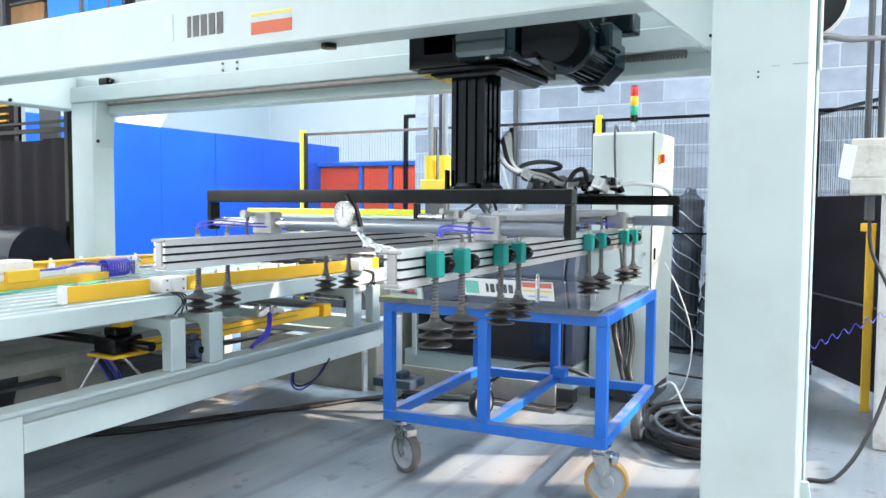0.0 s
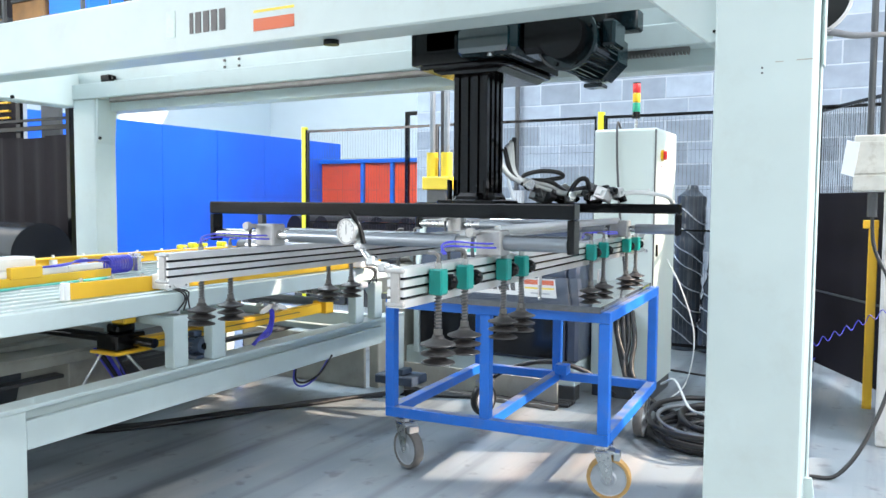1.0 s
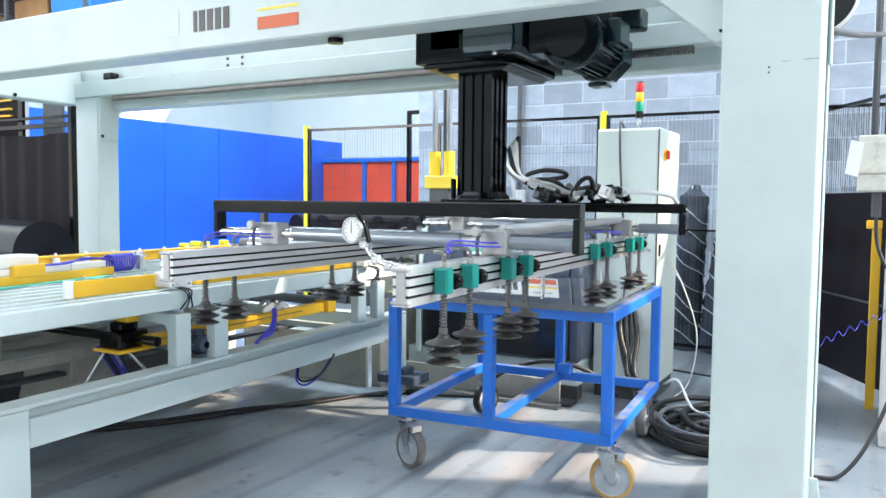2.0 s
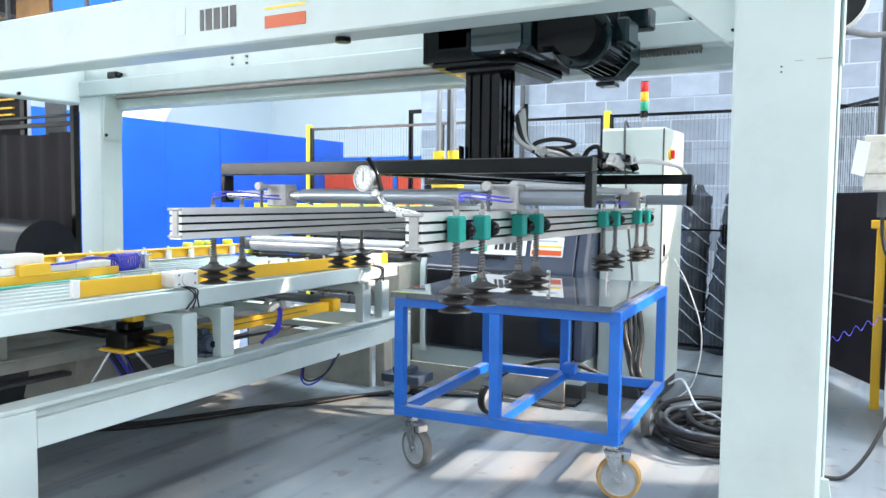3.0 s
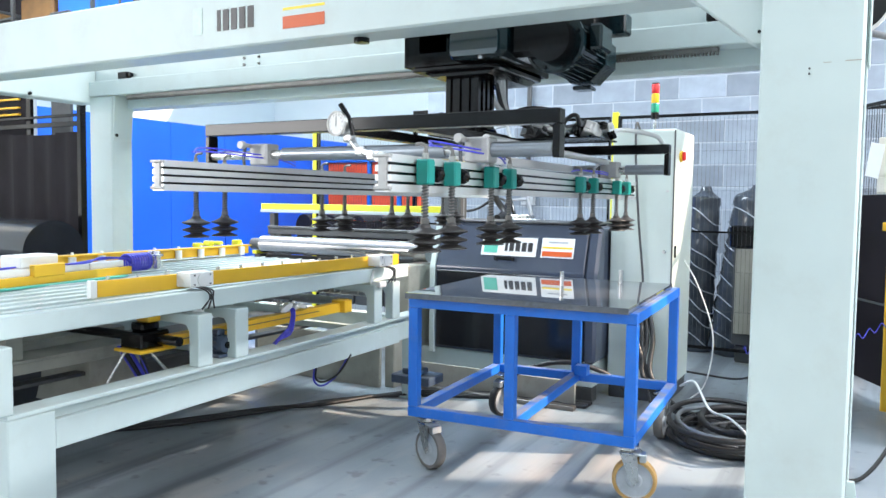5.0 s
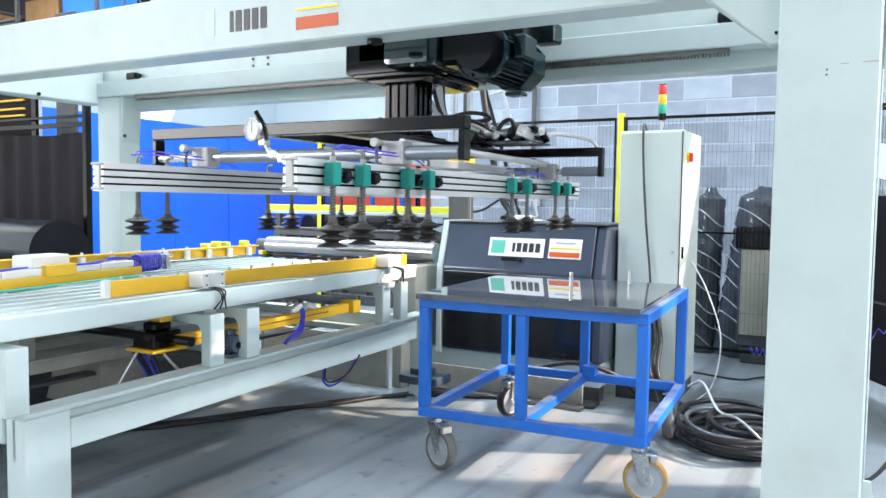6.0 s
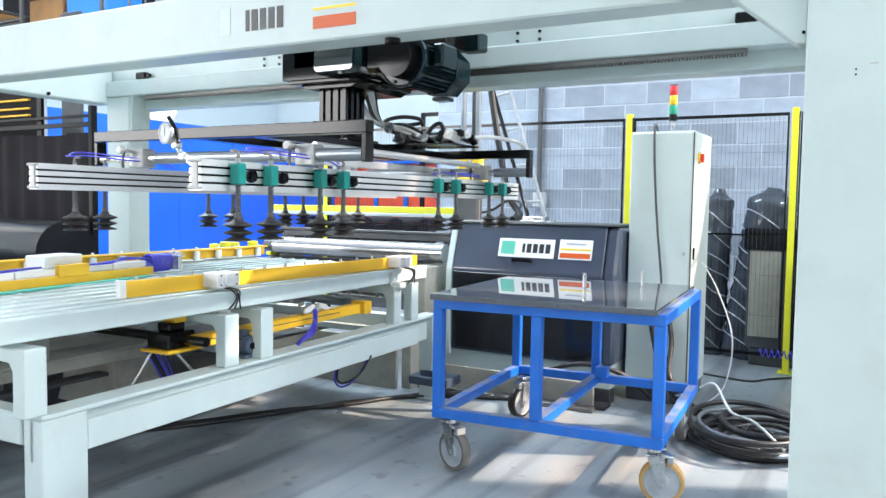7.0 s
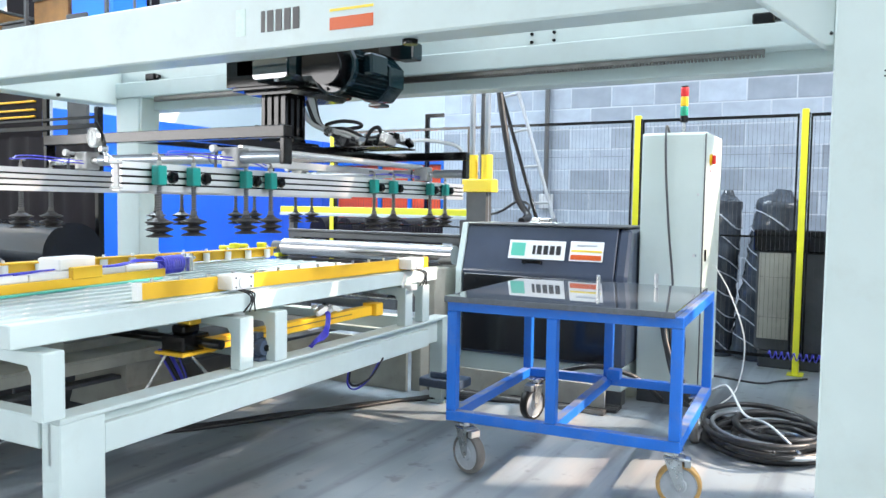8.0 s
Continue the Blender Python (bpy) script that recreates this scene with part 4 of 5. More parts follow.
# ---- safety fence ----
def fence():
    y = 3.38
    posts = (-4.45, -1.13, 0.20, 2.9)
    fn = thing("safety_fence", "black wire mesh safety fence on lemon yellow posts", "fence")
    for x in posts:
        p = part("post", box((x - 0.025, y - 0.03, 0.008), (x + 0.025, y + 0.03, 2.13), 0.004), LEMON, fn, "lemon yellow fence post")
        part("foot_plate", box((x - 0.06, y - 0.07, 0), (x + 0.06, y + 0.07, 0.008), 0.002), LEMON, p)
        part("post_edge", box((x + 0.0255, y - 0.02, 0.1), (x + 0.034, y + 0.02, 2.10), 0.001), BLACK, p)
    for a, b in zip(posts, posts[1:]):
        a, b = a + 0.04, b - 0.04
        k = max(1, round((b - a) / 1.4))
        for j in range(k):
            u, v = a + (b - a) * j / k, a + (b - a) * (j + 1) / k - 0.004
            for lo, hi in (((u, y - 0.012, 2.07), (v, y + 0.012, 2.095)), ((u, y - 0.012, 0.12), (v, y + 0.012, 0.145)), ((u, y - 0.012, 1.10), (v, y + 0.012, 1.115))):
                part("panel_rail", box(lo, hi, 0), BLACK, fn)
            for x in (u, v - 0.014):
                part("panel_stile", box((x, y - 0.0125, 0.146), (x + 0.014, y + 0.0125, 2.069), 0), BLACK, fn)
        bm = bmesh.new()
        x = a + 0.03
        while x < b - 0.02:
            bmesh.ops.create_cone(bm, cap_ends=False, segments=4, radius1=0.0013, radius2=0.0013, depth=1.93, matrix=Matrix.Translation((x, y, 1.108)))
            x += 0.0335
        for z in (0.45, 0.78, 1.45, 1.78):
            rod((a, y + 0.003, z), (b, y + 0.003, z), 0.0013, 4, bm)
        tagged(part("mesh", bm, PIT, fn), kind="stuff")


# ---- distance at the back left ----
def back_left():
    p = thing("partition", "tall bright blue sheet partition wall", "partition", kind="structure")
    y = 2.3
    i = 0
    while y < 8.6:
        part("panel", box((-7.9 + 0.006 * (i % 2), y, 0.02), (-7.85 + 0.006 * (i % 2), min(y + 1.05, 8.65) - 0.01, 2.4), 0.004), PANELBLUE, p)
        y += 1.05
        i += 1
    b = thing("red_container", "red sheet container with a blue frame behind the fence", "container")
    part("sheet", box((-8.0, 8.02, 0.1), (-4.6, 8.10, 2.0), 0.004), RED, b)
    for x in (-8.0, -6.95, -6.33, -5.68, -4.7):
        part("upright", box((x, 7.96, 0), (x + 0.07, 8.018, 2.0), 0.004), BLUE, b)
    part("rim", box((-8.05, 7.95, 2.001), (-4.6, 8.12, 2.07), 0.004), BLUE, b)
    # dark curtain bay
    c = thing("welding_curtain", "black strip curtains hanging from a dark rail", "curtain")
    for k in range(7):
        x = -9.2 + 0.38 * k
        bm = bmesh.new()
        outline = [(x + 0.38 * i / 8, 2.0 + 0.012 * math.sin(i * 0.9 + k)) for i in range(9)]
        outline += [(a, b + 0.008) for a, b in outline[::-1]]
        part("strip", prism(outline, "z", 0.05, 2.02 - 0.01 * (k % 3)), CURTAIN, c, smooth=50)
    part("rail", boxes([((-9.4, 1.98, 2.08), (-6.45, 2.03, 2.13)), ((-9.4, 1.98, 2.18), (-6.45, 2.02, 2.21)), ((-6.52, 1.97, 0), (-6.46, 2.04, 2.3)), ((-7.5, 2.04, 2.0), (-7.42, 2.08, 2.5))], 0.003), BLACK, c)
    ck = thing("dark_rack", "dark storage rack with yellow bars behind the curtains", "rack")
    part("back_sheet", box((-10.6, 2.3, 0.0), (-7.80, 2.34, 3.2), 0.004), CURTAIN, ck)
    for z in (2.28, 2.36, 2.46):
        part("bar", box((-10.6, 2.26, z), (-8.0, 2.298, z + 0.022), 0.003), YELLOW, ck)
    part("upright", box((-7.80, 2.24, 0.0), (-7.72, 2.32, 3.3), 0.004), GREYWHEEL, ck)
    sp = thing("steel_post", "dark steel building post beside the curtains", "post", kind="structure")
    part("shaft", box((-7.36, 2.25, 0.0), (-7.02, 2.29, 3.4), 0.004), PIT, sp)
    dr = thing("black_drum", "large glossy black drum lying on a dark stand", "drum")
    part("shell", rod((-8.6, 1.45, 0.82), (-5.72, 1.15, 0.82), 0.29, 48), GLOSSBLACK, dr, smooth=40)
    part("stand", box((-8.4, 1.05, 0), (-5.9, 1.5, 0.54), 0.01), PIT, dr)
    d2 = thing("steel_drum", "grey steel roll lying beside the black drum", "drum")
    part("shell", rod((-8.6, 0.75, 0.62), (-6.10, 0.55, 0.62), 0.22, 40), GREYTUBE, d2, smooth=40)
    part("stand", box((-8.4, 0.5, 0), (-6.3, 0.8, 0.41), 0.01), PIT, d2)
    for k in range(5):
        t = thing("black_roll", "upright black roll stored behind the fence", "roll", group="black rolls")
        x = -5.62 + 0.43 * k
        part("roll", rod((x, 4.6, 0.95), (x + 0.25, 5.4, 0.95), 0.19, 28), CURTAIN, t, smooth=40)
        part("cradle", box((x - 0.1, 4.7, 0), (x + 0.3, 5.3, 0.78), 0.01), PIT, t)


gantry()
CARRIAGE = carriage()
LIFTER = lifting_head()
trolley()
rear_machine()
control_cabinet()
fence()
back_left()


# ---- roller conveyor ----
def conveyor():
    cv = thing("conveyor", "pale green steel roller conveyor with skate-wheel deck strips", "conveyor")
    M = Matrix.Translation((-1.69, -1.765, 0)) @ Matrix.Rotation(radians(2.0), 4, "Z")

    def p(name, bm, mat, parent=cv, label="", smooth=None):
        return part(name, turn(bm, M), mat, parent, label, smooth)

    # lower frame: two deep rails, legs and cross members
    for x, s in ((0.0, 1), (-1.62, -1)):
        web = -0.045 * s
        p("frame_rail", prism([(x - 0.11 * s, 0.562), (x, 0.562), (x, 0.578), (x - 0.11 * s, 0.578)], "y", 0.0, 2.95, bevel=0.002), PALE, label="long deep side rail")
        p("rail_web", box((min(x + web, x + web - 0.02 * s), 0.0, 0.41), (max(x + web, x + web - 0.02 * s), 2.95, 0.561), 0.002), PALE)
        p("rail_lip", box((min(x - 0.012 * s, x + web + 0.001 * s), 0.19, 0.41), (max(x - 0.012 * s, x + web + 0.001 * s), 2.68, 0.52), 0.003), PALE)
        for y, w in ((0.0, 0.185), (2.86, 0.09)):
            p("leg", box((min(x - 0.002 * s, x - 0.10 * s), y, 0.0), (max(x - 0.002 * s, x - 0.10 * s), y + w, 0.560), 0.005), PALE)
            p("foot", box((min(x + 0.03 * s, x - 0.14 * s), y - 0.03, -0.0), (max(x + 0.03 * s, x - 0.14 * s), y + w + 0.03, 0.012), 0.002), PALE)
    for y in (0.0, 2.75):
        p("cross_beam", box((-1.50, y, 0.46), (-0.112, y + 0.08, 0.574), 0.005), PALE)
    # goose-neck brackets that carry the deck
    for y in (-0.06, 0.895, 1.135, 2.36, 2.58):
        b = p("bracket", prism([(-0.005, 0.579), (-0.065, 0.579), (-0.065, 0.735), (-0.085, 0.765), (-0.34, 0.775), (-0.34, 0.815), (-0.005, 0.815)], "y", y, y + 0.088, bevel=0.004), PALE)
        p("bracket", prism([(-1.50, 0.579), (-1.44, 0.579), (-1.44, 0.815), (-1.50, 0.815)], "y", y, y + 0.07, bevel=0.004), PALE)
    # deck beams
    D = Matrix.Translation((-1.725, -1.915, 0)) @ Matrix.Rotation(radians(1.4), 4, "Z")
    dk = part("deck_beam", turn(prism([(0.0, 0.836), (-0.05, 0.836), (-0.05, 0.918), (0.0, 0.918)], "y", 0.0, 2.93, bevel=0.004), D), PALE, cv)
    part("deck_beam", turn(box((-1.50, 0.0, 0.836), (-1.45, 2.93, 0.918), 0.004), D), PALE, cv)
    for y in (0.02, 0.55, 1.1, 1.7, 2.3, 2.85):
        part("deck_cross", turn(box((-1.448, y, 0.846), (-0.052, y + 0.05, 0.885), 0.003), D), PALE, cv)
    wheel = lathe([(0.006, -0.006), (0.019, -0.006), (0.021, 0.0), (0.019, 0.006), (0.006, 0.006)], 10, m=pose(0, 0, 0, 0, 90, 0))
    wm = bpy.data.meshes.new("skate_wheel")
    wheel.to_mesh(wm)
    wheel.free()
    wm.materials.append(WHITE)
    k = 0
    for i in range(12):
        x = -0.135 - 0.11 * i
        s = part("deck_strip", turn(boxes([((x - 0.048, 0.02, 0.890), (x + 0.043, 2.90, 0.909)), ((x + 0.0435, 0.02, 0.890), (x + 0.048, 2.90, 0.9165))], 0.001), D), PALE, cv)
        y = 0.12 + 0.083 * (i % 3)
        while y < 2.85:
            if k < 290:
                o = new("skate_wheel", wm)
                o.parent = s
                o.matrix_basis = D @ Matrix.Translation((x + 0.03, y, 0.900))
                k += 1
            y += 0.25
    # guide fences
    G = Matrix.Translation((-1.89, -1.29, 0)) @ Matrix.Rotation(radians(-2.2), 4, "Z")

    def q(name, bm, mat, parent=cv, label="", smooth=None):
        return part(name, turn(bm, G), mat, parent, label, smooth)

    f = q("guide_fence", box((-0.018, 0.03, 0.922), (0.0, 2.20, 0.990), 0.002), YELLOW, label="yellow guide fence plate")
    q("end_block", box((-0.024, -0.002, 0.92), (0.006, 0.028, 0.994), 0.003), WHITE, f)
    q("fence_backing", box((-0.06, 0.5, 0.925), (-0.020, 2.2, 0.95), 0.003), PIT, f)
    for j in range(15):
        q("guide_pin", rod((-0.03, 0.10 + 0.15 * j, 0.95), (-0.03, 0.10 + 0.15 * j, 1.004), 0.008, 8), STEEL, f)
    for y in (0.44, 1.88):
        b = q("actuator", box((-0.006, y - 0.01, 0.932), (0.092, y + 0.125, 1.0), 0.004), WHITE, f, "white actuator box on the fence")
        q("actuator_cap", rod((0.0885, y + 0.058, 0.965), (0.10, y + 0.058, 0.965), 0.031, 18), WHITE, b, smooth=40)
        for j, dx in enumerate((0.0, 0.03, 0.06)):
            q("lead", tube([(0.03 + dx / 2, y + 0.05, 0.935), (0.135, y + 0.04 + dx * 0.6, 0.92), (0.148, y + 0.05 + dx * 0.3, 0.885), (0.13, y + 0.02 + dx * 1.2, 0.835)], 0.004, 6), CABLE, b, "black lead", smooth=60)
        q("foot_block", box((0.0, y + 0.02, 0.80), (0.07, y + 0.09, 0.835), 0.004), WHITE, b)
        for dy in (0.012, 0.103):
            for dz in (0.945, 0.987):
                q("screw", rod((0.092, y + dy, dz), (0.096, y + dy, dz), 0.004, 6), PIT, b)
        q("stay", rod((0.06, y - 0.06, 0.83), (0.05, y - 0.02, 0.905), 0.007, 8), ALU, b)
    for j, (x, y) in enumerate(((-3.30, 0.55), (-3.33, 0.68), (-3.36, 0.80), (-3.29, 0.92))):
        part("stop_pad", box((x, y, 0.99), (x + 0.07, y + 0.05, 1.02 + 0.008 * (j % 2)), 0.008), LEMON, cv, "lemon yellow stop pad")
    ff = part("guide_fence", box((-3.20, -1.95, 0.93), (-3.17, 0.98, 0.985), 0.003), YELLOW, cv, "yellow far guide fence with white rollers")
    part("fence_cap", box((-3.21, -1.95, 0.986), (-3.14, 0.98, 0.996), 0.002), YELLOW, ff)
    for j in range(15):
        y = -1.85 + 0.195 * j
        part("guide_roller", rod((-3.145, y, 0.925), (-3.145, y, 0.985), 0.022, 14), WHITE, ff, smooth=40)
        part("roller_pin", rod((-3.145, y, 0.997), (-3.145, y, 1.012), 0.008, 8), WHITE, ff)
    # pusher carriage at the near end of the deck
    C = Matrix.Translation((-2.42, -1.85, 0)) @ Matrix.Rotation(radians(9), 4, "Z")
    pu = part("pusher", turn(prism([(0.0, 0.92), (-0.09, 0.92), (-0.09, 0.945), (-0.014, 0.945), (-0.014, 0.962), (0.0, 0.962)], "y", 0.0, 1.38, bevel=0.002), C), YELLOW, cv, "yellow pusher beam")
    part("pusher_head", turn(box((-0.10, 0.02, 0.963), (0.004, 0.13, 1.0), 0.006), C), YELLOW, pu)
    for a, b in ((0.14, 0.52), (0.525, 0.83), (0.92, 1.10), (1.105, 1.34)):
        part("valve_block", turn(box((-0.07, a, 0.963), (-0.016, b, 0.995), 0.004), C), WHITE, pu, "white valve block")
    part("bracket", turn(box((-0.02, 0.74, 0.955), (0.012, 0.92, 1.012), 0.003), C), YELLOW, pu)
    part("junction_box", turn(box((-0.16, 0.70, 0.996), (-0.03, 0.92, 1.055), 0.006), C), WHITE, pu, "white junction box")
    part("belt", turn(box((0.02, -0.05, 0.913), (0.05, 1.30, 0.923), 0.002), C), GREENMARK, cv, "green conveyor belt edge")
    random.seed(11)
    for j in range(5):
        o = random.uniform(-0.03, 0.03)
        part("hose", turn(tube([(-0.05 + o, 0.40 + 2 * o, 0.999), (-0.06, 0.70 + o, 1.003), (-0.03 + o, 1.0 + 2 * o, 1.0), (-0.05, 1.18 + o, 1.006 + 0.4 * abs(o)), (-0.06 + o, 1.38, 1.0), (-0.05 + o, 1.45 + o, 0.96)], 0.0045, 6), C), HOSE, pu, "blue air hose", smooth=60)
    for j in range(9):
        r = 0.046
        part("hose", turn(tube([(-0.05 + r * math.cos(a), 1.47 + 0.019 * j - 0.08 + 0.006 * math.sin(a), 0.975 + r * math.sin(a)) for a in [i * math.pi / 5 for i in range(11)]], 0.0055, 6), C), HOSE, pu, "coiled blue air hose", smooth=60)
    part("fitting", turn(boxes([((-0.06, 1.57, 0.93), (-0.03, 1.60, 1.03)), ((-0.02, 1.57, 0.93), (0.01, 1.60, 1.03)), ((-0.07, 1.56, 1.0), (0.02, 1.61, 1.015))], 0.003), C), STEEL, pu)
    # below the deck: lifting beam, shaft, drive
    y0 = Matrix.Translation((-1.86, -0.90, 0)) @ Matrix.Rotation(radians(2), 4, "Z")
    lb = part("lifting_beam", turn(prism([(0.0, 0.66), (-0.06, 0.66), (-0.06, 0.715), (0.0, 0.715)], "y", 0.0, 1.32, bevel=0.003), y0), YELLOW, cv, "yellow lifting beam")
    part("beam_end", turn(box((-0.07, 1.322, 0.655), (0.03, 1.40, 0.73), 0.004), y0), YELLOW, lb)
    part("beam_slot", turn(box((0.001, 0.05, 0.69), (0.004, 1.1, 0.694), 0), y0), PIT, lb)
    part("drive_shaft", rod((-1.78, -0.93, 0.70), (-3.10, -0.98, 0.70), 0.022, 16), BLACK, cv, smooth=50)
    part("bearing_yoke", boxes([((-2.08, -1.04, 0.645), (-1.90, -0.84, 0.659)), ((-1.915, -0.86, 0.66), (-1.89, -0.80, 0.70)), ((-2.07, -0.855, 0.66), (-2.0, -0.84, 0.69))], 0.004), YELLOW, cv, "yellow bearing yoke")
    part("lift_pad", box((-2.02, -0.97, 0.776), (-1.93, -0.90, 0.83), 0.006), YELLOW, cv)
    part("drive_block", boxes([((-2.06, -1.02, 0.66), (-1.92, -0.86, 0.735)), ((-2.03, -0.99, 0.736), (-1.95, -0.89, 0.775))], 0.008), BLACK, cv, "black bearing block")
    dm = part("drive_motor", lathe([(0.03, -0.06), (0.042, -0.056), (0.042, 0.04), (0.036, 0.052), (0.016, 0.055)], 16, m=pose(-1.84, -0.64, 0.640, 0, 90, 0)), MOTORBLUE, cv, "blue-grey drive motor", smooth=35)
    part("motor_foot", box((-1.89, -0.68, 0.580), (-1.79, -0.60, 0.598), 0.002), MOTORBLUE, dm)
    part("fan_hub", rod((-1.784, -0.64, 0.640), (-1.776, -0.64, 0.640), 0.016, 14), BLACK, dm)
    for k in range(14):
        a = 2 * math.pi * k / 14
        part("fin", box((-0.04, -0.006, -0.002), (0.03, 0.006, 0.002), 0, None, Matrix.Translation((-1.845, -0.64 + 0.046 * math.cos(a), 0.64 + 0.046 * math.sin(a))) @ Matrix.Rotation(a, 4, "X")), MOTORBLUE, dm)
    part("terminal_box", box((-1.88, -0.665, 0.684), (-1.82, -0.615, 0.71), 0.004), MOTORBLUE, dm)
    part("cylinder", rod((-1.95, 0.55, 0.70), (-3.0, 0.62, 0.70), 0.030, 16), GREYTUBE, cv, smooth=50)
    part("cylinder", rod((-1.95, 0.78, 0.74), (-3.0, 0.80, 0.74), 0.028, 16), STEEL, cv, smooth=50)
    random.seed(17)
    for j in range(9):
        s = random.uniform(0.008, 0.016)
        part("valve", turn(boxes([((-s, -s * 1.8, -s), (s, s * 1.8, s)), ((-s * 0.5, -s * 2.6, -s * 0.5), (s * 0.5, s * 2.6, s * 0.5))], 0.003), pose(-1.89 + random.uniform(-0.06, 0.05), -0.07 + random.uniform(-0.07, 0.08), 0.742 + random.uniform(0, 0.03), random.uniform(-40, 40), 0, random.uniform(0, 180))), random.choice((STEEL, ALU, WHITE, PIT)), cv)
    for x in (-2.3,):
        part("valve", boxes([((x, 0.0, 0.74), (x + 0.10, 0.05, 0.775)), ((x + 0.02, 0.01, 0.776), (x + 0.06, 0.04, 0.80))], 0.004), STEEL, cv)
    for j in range(4):
        part("hose", tube([(-1.90 + 0.010 * j, -0.08, 0.75), (-1.84 + 0.008 * j, -0.11, 0.73), (-1.815 + 0.006 * j, -0.16, 0.66 - 0.01 * j), (-1.84 + 0.012 * j, -0.22 - 0.01 * j, 0.60), (-1.88 + 0.012 * j, -0.26, 0.54)], 0.0045, 6), HOSE, cv, "blue air hose", smooth=60)
    # dark plates along the far side, down to the floor, added to block light
    for j in range(3):
        part("shade_plate", box((-3.40, -1.90 + 1.02 * j, 0.01), (-3.375, -0.89 + 1.02 * j, 0.80), 0.003), PIT, cv, "dark plate added to block light below the deck")
    part("end_plate", box((-3.30, 1.21, 0.0), (-2.15, 1.24, 0.36), 0.004), DUSTY, cv, "dusty end plate near the floor")
    # inner trough: pale sheet beds and a dark pan
    for x, z in ((-2.36, 0.60), (-2.62, 0.63), (-2.92, 0.66)):
        part("bed_sheet", boxes([((x - 0.20, -2.0, z), (x, -0.55, z + 0.012)), ((x - 0.012, -2.0, z - 0.05), (x, -0.55, z - 0.0005))], 0.002), DUSTY, cv)
        part("bed_post", box((x - 0.06, -1.35, z + 0.013), (x - 0.02, -1.27, 0.845), 0.003), DUSTY, cv)
    part("pedestal", prism([(-2.95, 0.27), (-2.4, 0.27), (-2.5, 0.40), (-2.5, 0.545), (-2.9, 0.545), (-2.9, 0.40)], "y", -0.85, -0.55, bevel=0.004), DUSTY, cv)
    part("tray", box((-3.05, -0.30, 0.50), (-2.75, 0.98, 0.515), 0.002), PIT, cv, "dark tray")
    for y in (-0.2, 0.85):
        part("tray_bearer", box((-3.22, y, 0.46), (-1.82, y + 0.05, 0.499), 0.003), PALE, cv)
    part("inner_channel", box((-2.62, -1.6, 0.44), (-2.54, 0.98, 0.459), 0.003), PIT, cv)
    random.seed(4)
    for j in range(6):
        o = random.uniform(-0.08, 0.08)
        part("hose", tube([(-2.0 + o, -0.95 + o, 0.66), (-2.12 + o, -0.8, 0.50 + o), (-2.3, -0.7 + o, 0.40), (-2.5 + o, -0.5, 0.30)], 0.009, 6), CABLE if j % 2 else HOSE, cv, smooth=60)
    part("stay", rod((-2.05, -0.98, 0.665), (-2.10, -1.1, 0.45), 0.007, 8), STEEL, cv)
    part("stay", rod((-1.99, -0.95, 0.665), (-1.9, -0.8, 0.45), 0.007, 8), STEEL, cv)


conveyor()


